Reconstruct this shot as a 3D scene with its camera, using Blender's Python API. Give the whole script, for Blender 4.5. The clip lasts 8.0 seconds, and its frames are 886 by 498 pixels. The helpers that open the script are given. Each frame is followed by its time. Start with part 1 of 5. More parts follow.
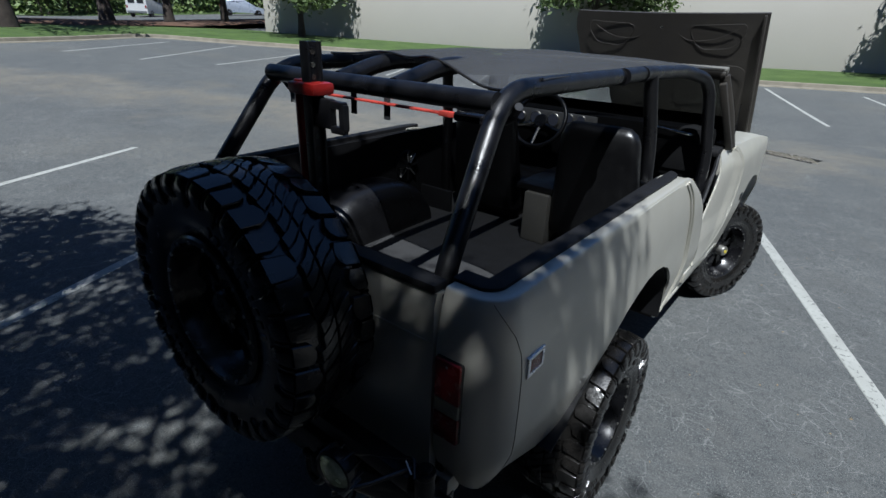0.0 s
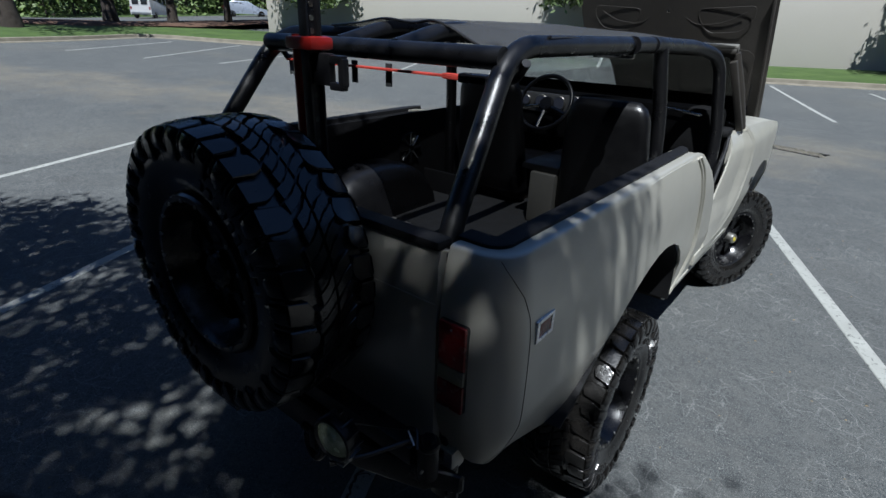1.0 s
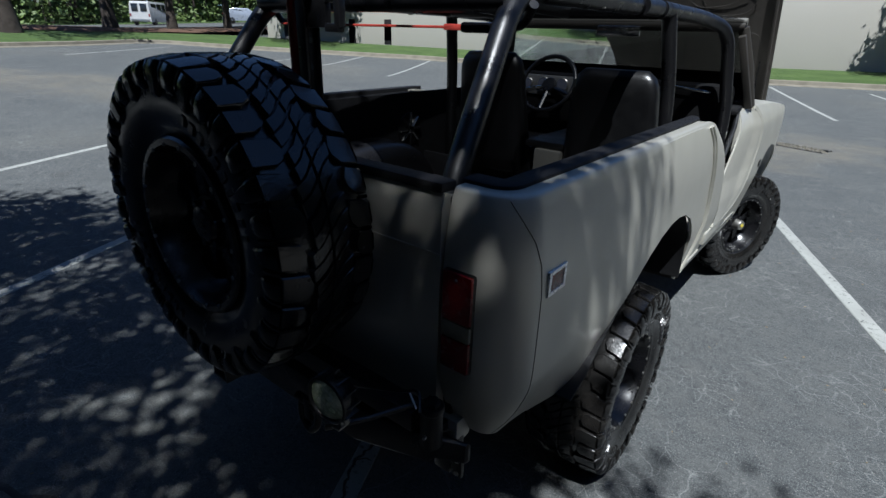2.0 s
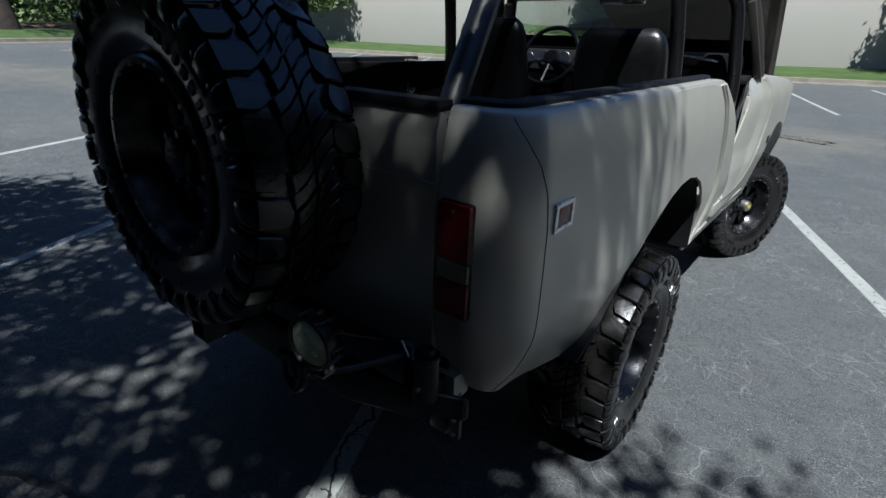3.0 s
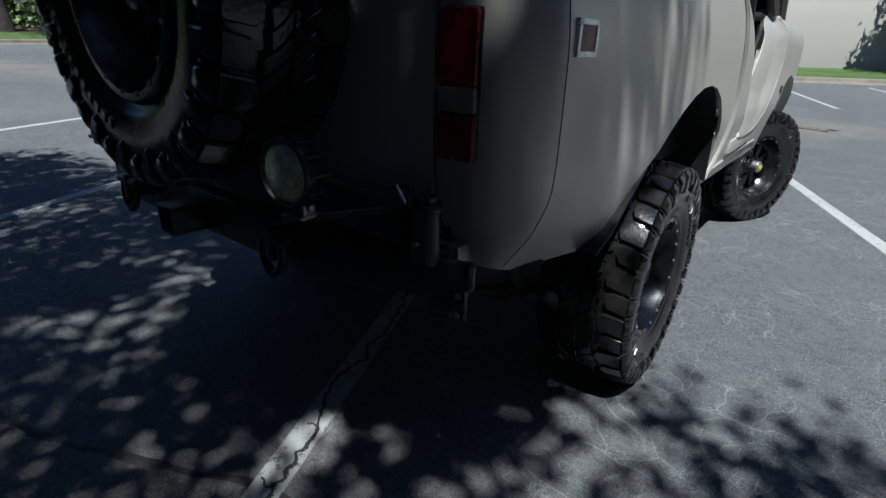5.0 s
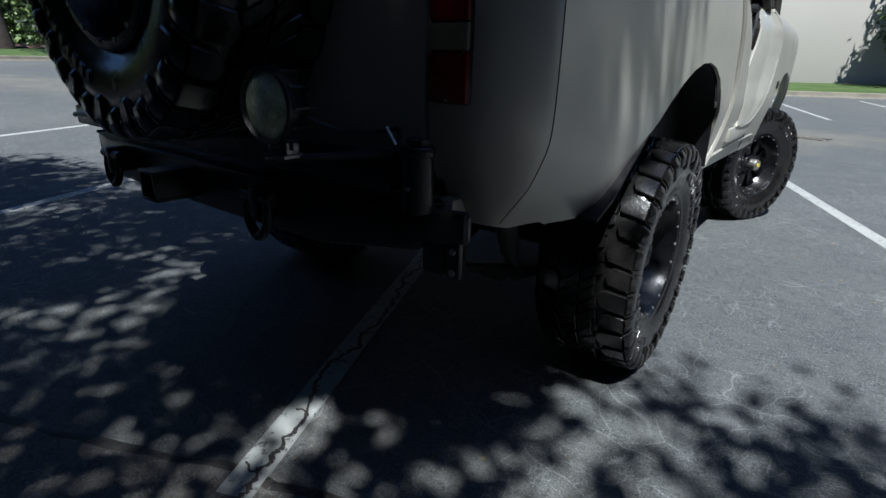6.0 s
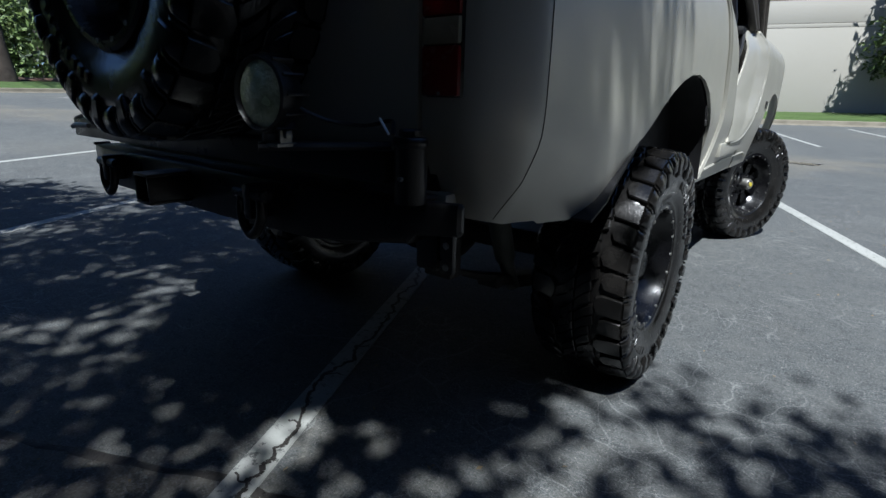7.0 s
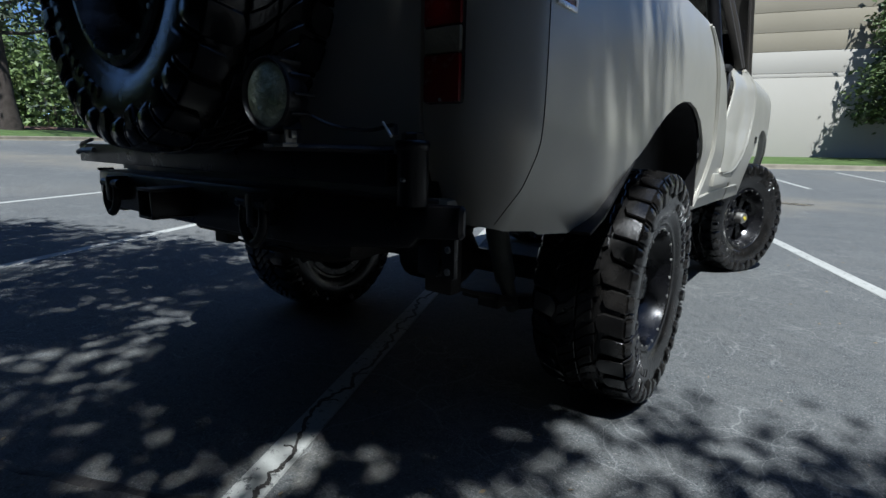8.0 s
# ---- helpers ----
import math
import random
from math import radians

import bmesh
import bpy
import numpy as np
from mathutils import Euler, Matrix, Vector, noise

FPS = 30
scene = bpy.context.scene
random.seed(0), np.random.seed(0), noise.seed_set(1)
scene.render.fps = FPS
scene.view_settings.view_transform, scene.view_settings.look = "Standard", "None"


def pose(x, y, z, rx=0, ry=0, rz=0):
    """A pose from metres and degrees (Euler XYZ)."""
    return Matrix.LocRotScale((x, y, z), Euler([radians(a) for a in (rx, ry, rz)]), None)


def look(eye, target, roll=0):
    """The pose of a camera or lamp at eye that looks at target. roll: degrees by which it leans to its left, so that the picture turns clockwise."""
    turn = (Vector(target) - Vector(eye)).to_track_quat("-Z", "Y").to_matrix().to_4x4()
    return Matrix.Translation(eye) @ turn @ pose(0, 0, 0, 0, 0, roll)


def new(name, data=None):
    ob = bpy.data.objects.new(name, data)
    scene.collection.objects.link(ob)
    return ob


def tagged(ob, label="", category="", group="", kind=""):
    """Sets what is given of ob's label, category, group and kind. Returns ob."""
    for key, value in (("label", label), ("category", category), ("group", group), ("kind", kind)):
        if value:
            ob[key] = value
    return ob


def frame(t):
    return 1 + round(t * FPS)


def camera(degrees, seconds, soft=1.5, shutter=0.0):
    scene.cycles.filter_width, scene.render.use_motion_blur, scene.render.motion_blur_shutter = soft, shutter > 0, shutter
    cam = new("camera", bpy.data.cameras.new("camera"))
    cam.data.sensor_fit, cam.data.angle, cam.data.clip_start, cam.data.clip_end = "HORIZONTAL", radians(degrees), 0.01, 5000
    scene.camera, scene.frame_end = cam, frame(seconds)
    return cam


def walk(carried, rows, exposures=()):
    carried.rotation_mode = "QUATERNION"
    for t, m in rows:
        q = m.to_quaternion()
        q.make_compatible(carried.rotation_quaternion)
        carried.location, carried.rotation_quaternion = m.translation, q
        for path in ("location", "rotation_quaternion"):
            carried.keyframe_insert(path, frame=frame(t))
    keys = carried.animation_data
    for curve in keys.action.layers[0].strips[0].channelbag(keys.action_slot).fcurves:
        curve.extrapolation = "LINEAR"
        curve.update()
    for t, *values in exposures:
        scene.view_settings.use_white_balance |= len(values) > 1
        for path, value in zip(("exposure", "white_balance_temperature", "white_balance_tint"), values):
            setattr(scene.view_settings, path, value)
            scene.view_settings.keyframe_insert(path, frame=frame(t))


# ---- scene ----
cam = camera(82.9, 8.0)
PATH = [
    (0, (1.366, -1.845, 1.99), (0.261, -0.391, 1.174), 2.3),
    (0.5, (1.363, -1.832, 1.926), (0.253, -0.381, 1.114), 2.1),
    (1, (1.358, -1.832, 1.862), (0.242, -0.384, 1.052), 2.1),
    (1.5, (1.347, -1.828, 1.782), (0.225, -0.374, 0.99), 1.8),
    (3, (1.32, -1.769, 1.511), (0.198, -0.309, 0.73), 1.9),
    (3.5, (1.312, -1.759, 1.42), (0.19, -0.294, 0.648), 1.9),
    (4, (1.304, -1.76, 1.316), (0.183, -0.292, 0.547), 1.8),
    (4.5, (1.302, -1.754, 1.223), (0.181, -0.284, 0.459), 1.8),
    (6, (1.306, -1.731, 1.001), (0.175, -0.229, 0.318), 1.7),
    (6.5, (1.314, -1.741, 0.963), (0.179, -0.225, 0.321), 1.6),
    (7, (1.324, -1.74, 0.935), (0.177, -0.204, 0.363), 1.5),
    (7.5, (1.331, -1.752, 0.902), (0.172, -0.195, 0.42), 1.3),
    (8, (1.331, -1.761, 0.858), (0.164, -0.186, 0.462), 1.3),
]
walk(cam, [(t, look(eye, target, roll)) for t, eye, target, roll in PATH], [(0, 0.78, 5700, 7), (3, 0.88, 5700, 7), (6, 1.06, 5700, 7), (8, 1.1, 5700, 7)])

# ---- light ----
SUN_DIR = Vector((0.315, -0.42, 1.0)).normalized()   # towards the sun
SUN_EL = math.asin(SUN_DIR.z)
SUN_AZ = math.atan2(SUN_DIR.x, SUN_DIR.y)
world = bpy.data.worlds.new("sky")
scene.world = world
world.use_nodes = True
wn = world.node_tree.nodes
sky = wn.new("ShaderNodeTexSky")
sky.sky_type, sky.sun_disc = "NISHITA", False
sky.sun_elevation, sky.sun_rotation = SUN_EL, SUN_AZ
sky.air_density, sky.dust_density, sky.ozone_density = 0.6, 0.1, 5.0
wn["Background"].inputs[1].default_value = 0.066
world.node_tree.links.new(sky.outputs[0], wn["Background"].inputs[0])
sun_data = bpy.data.lights.new("sun", "SUN")
sun_data.energy, sun_data.angle, sun_data.color = 5.0, radians(0.55), (1.0, 0.96, 0.9)
sun = new("sun", sun_data)
sun.matrix_world = look(tuple(SUN_DIR * 60), (0, 0, 0))

# ---- materials ----


def mat(name, color, rough=0.6, metal=0.0, var=0.25, scale=8.0, fine=90.0, bump=0.15, color2=None, spec=0.5, coat=0.0, dist=0.01):
    """A surface with two scales of variation: blotches and grain, in colour, gloss and relief."""
    m = bpy.data.materials.new(name)
    m.use_nodes = True
    n, l = m.node_tree.nodes, m.node_tree.links
    b = n["Principled BSDF"]
    b.inputs["Roughness"].default_value = rough
    b.inputs["Metallic"].default_value = metal
    b.inputs["Specular IOR Level"].default_value = spec
    b.inputs["Coat Weight"].default_value = coat
    tc = n.new("ShaderNodeTexCoord")
    big, small = n.new("ShaderNodeTexNoise"), n.new("ShaderNodeTexNoise")
    big.inputs["Scale"].default_value, big.inputs["Detail"].default_value = scale, 5
    small.inputs["Scale"].default_value, small.inputs["Detail"].default_value = fine, 3
    for t in (big, small):
        l.new(tc.outputs["Object"], t.inputs["Vector"])
    mix = n.new("ShaderNodeMix")
    mix.data_type = "RGBA"
    c2 = color2 or tuple(c * (1 - var) for c in color)
    mix.inputs["A"].default_value, mix.inputs["B"].default_value = (*color, 1), (*c2, 1)
    add = n.new("ShaderNodeMath")
    add.operation = "MULTIPLY_ADD"
    add.inputs[1].default_value, add.inputs[2].default_value = 0.45, -0.225
    l.new(small.outputs["Fac"], add.inputs[0])
    tot = n.new("ShaderNodeMath")
    tot.operation = "ADD"
    tot.use_clamp = True
    ramp = n.new("ShaderNodeMapRange")
    ramp.inputs["From Min"].default_value, ramp.inputs["From Max"].default_value = 0.3, 0.7
    l.new(big.outputs["Fac"], ramp.inputs["Value"])
    l.new(ramp.outputs[0], tot.inputs[0])
    l.new(add.outputs[0], tot.inputs[1])
    l.new(tot.outputs[0], mix.inputs["Factor"])
    l.new(mix.outputs["Result"], b.inputs["Base Color"])
    rr = n.new("ShaderNodeMapRange")
    rr.inputs["To Min"].default_value, rr.inputs["To Max"].default_value = max(0.02, rough - 0.08), min(1, rough + 0.1)
    l.new(tot.outputs[0], rr.inputs["Value"])
    l.new(rr.outputs[0], b.inputs["Roughness"])
    if bump:
        bp = n.new("ShaderNodeBump")
        bp.inputs["Strength"].default_value, bp.inputs["Distance"].default_value = bump, dist
        l.new(small.outputs["Fac"], bp.inputs["Height"])
        l.new(bp.outputs[0], b.inputs["Normal"])
    return m


PAINT = mat("satin_silver_paint", (0.47, 0.455, 0.395), 0.42, 0.45, 0.08, 3, 900, 0.03, spec=0.5, coat=0.3, dist=0.002)
PAINT.node_tree.nodes["Principled BSDF"].inputs["Coat Roughness"].default_value = 0.22
LINER = mat("black_bedliner", (0.006, 0.006, 0.007), 0.62, 0, 0.3, 10, 260, 0.5, spec=0.28, dist=0.004)
BLACK = mat("black_powder_coat", (0.006, 0.006, 0.007), 0.32, 0, 0.25, 12, 260, 0.3, dist=0.002)
GLOSS = mat("gloss_black", (0.004, 0.004, 0.005), 0.24, 0, 0.2, 14, 300, 0.04, dist=0.002)
RUBBER = mat("tyre_rubber", (0.006, 0.006, 0.006), 0.2, 0, 0.35, 14, 110, 0.14, (0.011, 0.01, 0.009), spec=0.6, dist=0.004)
CLOTH = mat("black_canvas", (0.016, 0.017, 0.019), 0.85, 0, 0.25, 5, 700, 0.2, dist=0.002)
VINYL = mat("black_vinyl", (0.004, 0.004, 0.0045), 0.36, 0, 0.25, 14, 240, 0.3, dist=0.002)
DARKSTEEL = mat("chassis_black", (0.01, 0.01, 0.01), 0.6, 0.2, 0.4, 9, 120, 0.3, (0.035, 0.028, 0.022))
CHROME = mat("bright_metal", (0.62, 0.62, 0.6), 0.18, 1.0, 0.2, 25, 200, 0.03)
STEEL = mat("zinc_steel", (0.42, 0.41, 0.38), 0.38, 0.9, 0.3, 25, 200, 0.1)
MARKERFRAME = mat("polished_frame", (0.92, 0.92, 0.91), 0.3, 0.55, 0.05, 20, 200, 0.02)
WHITEPL = mat("white_plastic", (0.88, 0.87, 0.86), 0.4, 0, 0.1, 20, 200, 0.03)
REDLENS = mat("red_lens", (0.17, 0.004, 0.006), 0.22, 0, 0.3, 30, 260, 0.2, spec=0.6)
AMBER = mat("clear_lens", (0.25, 0.225, 0.16), 0.2, 0, 0.2, 30, 200, 0.2)
REDPAINT = mat("red_paint", (0.25, 0.012, 0.009), 0.35, 0, 0.3, 16, 200, 0.1)
STRAPRED = mat("red_webbing", (0.4, 0.03, 0.016), 0.7, 0, 0.2, 30, 900, 0.4)
HOODIN = mat("dull_grey_underside", (0.034, 0.03, 0.025), 0.55, 0.1, 0.3, 4, 120, 0.1)
MATTING = mat("rubber_matting", (0.02, 0.02, 0.021), 0.8, 0, 0.3, 12, 160, 0.6, (0.014, 0.014, 0.0145), dist=0.004)
GREYPL = mat("grey_panel", (0.13, 0.125, 0.11), 0.5, 0.1, 0.15, 8, 200, 0.1)
WALLM = mat("cream_concrete", (0.36, 0.34, 0.295), 0.85, 0, 0.06, 0.25, 14, 0.15, dist=0.01)
WALLUP = mat("tan_concrete", (0.225, 0.2, 0.145), 0.85, 0, 0.08, 0.3, 14, 0.15, dist=0.01)
LAWN = mat("mown_grass", (0.05, 0.088, 0.012), 0.9, 0, 0.4, 1.2, 26, 0.9, (0.032, 0.06, 0.01), dist=0.05)
MULCH = mat("pine_straw", (0.09, 0.048, 0.028), 0.95, 0, 0.4, 1.5, 40, 0.9, dist=0.03)
CONCRETE = mat("kerb_concrete", (0.19, 0.17, 0.13), 0.9, 0, 0.35, 2.5, 60, 0.4)
BARK = mat("bark", (0.045, 0.034, 0.026), 0.95, 0, 0.5, 5, 30, 1.0, dist=0.04)
LEAF = mat("leaf", (0.042, 0.07, 0.014), 0.6, 0, 0.4, 3, 20, 0.1, (0.056, 0.085, 0.018))
LEAFD = mat("pine_leaf", (0.022, 0.04, 0.014), 0.65, 0, 0.4, 3, 20, 0.1)
SHOCKGREY = mat("dusty_grey_paint", (0.06, 0.065, 0.055), 0.6, 0, 0.4, 9, 120, 0.2)
TAGGREY = mat("grey_webbing", (0.16, 0.165, 0.17), 0.85, 0, 0.2, 20, 500, 0.3, dist=0.002)
IRON = mat("cast_iron", (0.05, 0.045, 0.04), 0.7, 0.5, 0.4, 12, 90, 0.4)
VANWHITE = mat("white_vehicle_paint", (0.42, 0.42, 0.41), 0.3, 0, 0.06, 3, 200, 0.02)
SILVER = mat("silver_vehicle_paint", (0.3, 0.33, 0.38), 0.3, 0.4, 0.1, 3, 200, 0.02)
GLASSD = mat("dark_window", (0.015, 0.018, 0.02), 0.08, 0, 0.2, 3, 60, 0.02)
DASHM = mat("dash_crackle", (0.004, 0.004, 0.0045), 0.8, 0, 0.3, 14, 240, 0.3, spec=0.15, dist=0.002)
DIAL = mat("dial_face", (0.1, 0.11, 0.15), 0.3, 0, 0.2, 30, 200, 0.02)


def asphalt_material(name="old_asphalt", tint=((0.034, 0.0405, 0.044), (0.063, 0.0685, 0.069))):
    m = bpy.data.materials.new(name)
    m.use_nodes = True
    n, l = m.node_tree.nodes, m.node_tree.links
    b = n["Principled BSDF"]
    tc = n.new("ShaderNodeTexCoord")

    def noise_node(scale, detail=4, rough=0.55):
        t = n.new("ShaderNodeTexNoise")
        t.inputs["Scale"].default_value, t.inputs["Detail"].default_value, t.inputs["Roughness"].default_value = scale, detail, rough
        l.new(tc.outputs["Object"], t.inputs["Vector"])
        return t.outputs["Fac"]

    def span(src, a, z, lo=0.0, hi=1.0):
        r = n.new("ShaderNodeMapRange")
        r.inputs["From Min"].default_value, r.inputs["From Max"].default_value = a, z
        r.inputs["To Min"].default_value, r.inputs["To Max"].default_value = lo, hi
        l.new(src, r.inputs["Value"])
        return r.outputs[0]

    def math_node(op, a, c):
        t = n.new("ShaderNodeMath")
        t.operation = op
        for i, v in enumerate((a, c)):
            if isinstance(v, float):
                t.inputs[i].default_value = v
            else:
                l.new(v, t.inputs[i])
        return t.outputs[0]

    def blend(fac, a, c):
        t = n.new("ShaderNodeMix")
        t.data_type = "RGBA"
        l.new(fac, t.inputs["Factor"])
        for key, v in (("A", a), ("B", c)):
            if isinstance(v, tuple):
                t.inputs[key].default_value = (*v, 1)
            else:
                l.new(v, t.inputs[key])
        return t.outputs["Result"]

    col = blend(span(noise_node(0.3, 6, 0.6), 0.35, 0.65), tint[0], tint[1])
    col = blend(span(noise_node(0.9, 6, 0.7), 0.5, 0.7, 0.0, 0.55), col, (0.034, 0.037, 0.039))
    col = blend(span(noise_node(1.7, 3, 0.5), 0.66, 0.72, 0.0, 0.5), col, (0.02, 0.02, 0.021))
    grain = noise_node(170, 2)
    col = blend(span(grain, 0.42, 0.66, 0.0, 0.8), col, (0.135, 0.135, 0.13))
    col = blend(span(noise_node(60, 4, 0.7), 0.5, 0.66, 0.0, 0.8), col, (0.018, 0.019, 0.021))
    # pale stone chips worn bare
    col = blend(span(noise_node(95, 2), 0.63, 0.68, 0.0, 0.75), col, (0.2, 0.195, 0.18))
    # mottling at hand size
    col = blend(span(noise_node(7, 6, 0.65), 0.42, 0.7, 0.0, 0.55), col, (0.088, 0.09, 0.087))
    col = blend(span(noise_node(19, 5, 0.65), 0.5, 0.72, 0.0, 0.6), col, (0.03, 0.032, 0.034))
    # sandy silt washed into streaks, most along the low line that leads to the drain
    silt = math_node("MULTIPLY", span(noise_node(0.16, 5, 0.6), 0.52, 0.68), span(noise_node(14, 4), 0.35, 0.7))
    col = blend(span(silt, 0.0, 1.0, 0.0, 0.5), col, (0.135, 0.12, 0.09))
    sep = n.new("ShaderNodeSeparateXYZ")
    l.new(tc.outputs["Object"], sep.inputs[0])
    low = math_node("SUBTRACT", math_node("SUBTRACT", sep.outputs["Y"], math_node("MULTIPLY", sep.outputs["X"], 0.46)), 8.7)
    low = math_node("ADD", low, math_node("MULTIPLY", span(noise_node(0.4, 4), 0.2, 0.8, -3.0, 3.0), 1.0))
    band = math_node("MULTIPLY", span(math_node("ABSOLUTE", low, 0.0), 0.3, 2.0, 1.0, 0.0), span(noise_node(3.0, 6, 0.7), 0.35, 0.65, 0.25, 1.0))
    col = blend(span(band, 0.0, 1.0, 0.0, 0.6), col, (0.15, 0.132, 0.1))
    # pale hairline cracks in patches
    warp = n.new("ShaderNodeTexNoise")
    warp.inputs["Scale"].default_value = 3.0
    l.new(tc.outputs["Object"], warp.inputs["Vector"])
    va = n.new("ShaderNodeVectorMath")
    va.operation = "MULTIPLY_ADD"
    va.inputs[1].default_value = (0.35, 0.35, 0.0)
    l.new(warp.outputs["Color"], va.inputs[0])
    l.new(tc.outputs["Object"], va.inputs[2])
    for scale, width, patch in ((1.3, 0.0065, 0.9), (5.5, 0.019, 1.6), (12.0, 0.036, 2.4)):
        v = n.new("ShaderNodeTexVoronoi")
        v.feature = "DISTANCE_TO_EDGE"
        v.inputs["Scale"].default_value = scale
        l.new(va.outputs[0], v.inputs["Vector"])
        line = span(v.outputs["Distance"], 0.0, width, 1.0, 0.0)
        where = span(noise_node(patch * 0.8, 4), 0.5, 0.58)
        crack = math_node("MULTIPLY", math_node("MULTIPLY", line, where), span(grain, 0.3, 0.6))
        col = blend(span(crack, 0.0, 1.0, 0.0, 0.75), col, (0.19, 0.195, 0.19))
    l.new(col, b.inputs["Base Color"])
    b.inputs["Roughness"].default_value = 0.88
    b.inputs["Specular IOR Level"].default_value = 0.35
    bp = n.new("ShaderNodeBump")
    bp.inputs["Strength"].default_value, bp.inputs["Distance"].default_value = 0.7, 0.006
    l.new(noise_node(120, 3), bp.inputs["Height"])
    l.new(bp.outputs[0], b.inputs["Normal"])
    return m


ASPHALT = asphalt_material()
ASPHALT_OLD = asphalt_material("older_asphalt", ((0.05, 0.044, 0.036), (0.075, 0.066, 0.054)))


def line_paint_material():
    """Worn white road paint, flaked through to the tar along dark cracks."""
    m = mat("worn_road_paint", (0.29, 0.295, 0.275), 0.8, 0, 0.2, 4, 80, 0.4)
    n, l = m.node_tree.nodes, m.node_tree.links
    b = n["Principled BSDF"]
    src = b.inputs["Base Color"].links[0].from_socket
    tc = n.new("ShaderNodeTexCoord")
    t = n.new("ShaderNodeTexNoise")
    t.inputs["Scale"].default_value, t.inputs["Detail"].default_value, t.inputs["Roughness"].default_value = 26, 8, 0.75
    l.new(tc.outputs["Object"], t.inputs["Vector"])
    r = n.new("ShaderNodeMapRange")
    r.inputs["From Min"].default_value, r.inputs["From Max"].default_value = 0.56, 0.62
    l.new(t.outputs["Fac"], r.inputs["Value"])
    mx = n.new("ShaderNodeMix")
    mx.data_type = "RGBA"
    mx.inputs["B"].default_value = (0.07, 0.073, 0.07, 1)
    l.new(r.outputs[0], mx.inputs["Factor"])
    l.new(src, mx.inputs["A"])
    l.new(mx.outputs["Result"], b.inputs["Base Color"])
    return m


LINEPAINT = line_paint_material()


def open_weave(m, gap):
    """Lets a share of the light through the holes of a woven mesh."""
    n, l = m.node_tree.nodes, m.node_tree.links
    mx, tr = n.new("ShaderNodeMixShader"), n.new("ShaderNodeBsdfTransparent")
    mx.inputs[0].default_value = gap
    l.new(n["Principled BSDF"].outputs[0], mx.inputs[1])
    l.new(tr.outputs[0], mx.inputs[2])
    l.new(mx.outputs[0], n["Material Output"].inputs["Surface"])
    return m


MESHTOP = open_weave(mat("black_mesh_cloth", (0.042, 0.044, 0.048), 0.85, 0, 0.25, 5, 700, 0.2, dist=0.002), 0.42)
ALLOY = mat("brushed_alloy", (0.2, 0.2, 0.2), 0.5, 0.5, 0.2, 12, 300, 0.05)


def glass_material():
    m = bpy.data.materials.new("clear_glass")
    m.use_nodes = True
    b = m.node_tree.nodes["Principled BSDF"]
    b.inputs["Transmission Weight"].default_value = 1.0
    b.inputs["Roughness"].default_value = 0.0
    b.inputs["IOR"].default_value = 1.14
    b.inputs["Base Color"].default_value = (0.9, 1.0, 0.96, 1)
    return m


GLASS = glass_material()

# ---- building helpers ----


def part(name, bm, material, parent=None, label="", smooth=True, sharp=38):
    """Links a bmesh as one mesh object, under a thing or a part."""
    me = bpy.data.meshes.new(name)
    bm.normal_update()
    bm.to_mesh(me)
    bm.free()
    if smooth:
        me.shade_smooth()
        me.set_sharp_from_angle(angle=radians(sharp))
    me.materials.append(material)
    ob = new(name, me)
    if parent is not None:
        ob.parent = parent
    if label:
        ob["label"] = label
    return ob


def empty(name, label, category, group="", place=(0, 0, 0)):
    ob = new(name)
    ob.location = place
    ob.empty_display_size = 0.2
    return tagged(ob, label, category, group)


def add_box(bm, lo, hi, bevel=0.0, m=None):
    lo, hi = Vector(lo), Vector(hi)
    mat4 = Matrix.Translation((lo + hi) / 2) @ Matrix.Diagonal((*(hi - lo), 1))
    vs = bmesh.ops.create_cube(bm, size=1.0, matrix=mat4)["verts"]
    if bevel:
        es = {e for v in vs for e in v.link_edges}
        r = bmesh.ops.bevel(bm, geom=list(es), offset=bevel, segments=2, affect="EDGES", profile=0.6)
        vs = list({v for f in r["faces"] for v in f.verts} | {v for v in vs if v.is_valid})
        seen, stack = set(vs), list(vs)
        while stack:
            v = stack.pop()
            for e in v.link_edges:
                o = e.other_vert(v)
                if o not in seen:
                    seen.add(o)
                    stack.append(o)
        vs = list(seen)
    if m is not None:
        bmesh.ops.transform(bm, matrix=m, verts=vs)
    return vs


def box(lo, hi, bevel=0.004, m=None):
    bm = bmesh.new()
    add_box(bm, lo, hi, bevel, m)
    return bm


def add_tube(bm, pts, r, seg=14, caps=True, closed=False):
    """A round tube along points; r is one radius or one for each point."""
    pts = [Vector(p) for p in pts]
    n = len(pts)
    rs = r if isinstance(r, (list, tuple)) else [r] * n
    rings, up = [], None
    for i, p in enumerate(pts):
        a = pts[i - 1] if (i or closed) else p
        c = pts[(i + 1) % n] if (i < n - 1 or closed) else p
        d = (c - a).normalized()
        if up is None:
            up = d.orthogonal().normalized()
        up = (up - d * up.dot(d)).normalized()
        side = d.cross(up)
        rings.append([bm.verts.new(p + (up * math.cos(k * math.tau / seg) + side * math.sin(k * math.tau / seg)) * rs[i]) for k in range(seg)])
    last = n if closed else n - 1
    for i in range(last):
        a, c = rings[i], rings[(i + 1) % n]
        for k in range(seg):
            bm.faces.new((a[k], a[(k + 1) % seg], c[(k + 1) % seg], c[k]))
    if caps and not closed:
        bm.faces.new(list(reversed(rings[0])))
        bm.faces.new(rings[-1])
    return [v for ring in rings for v in ring]


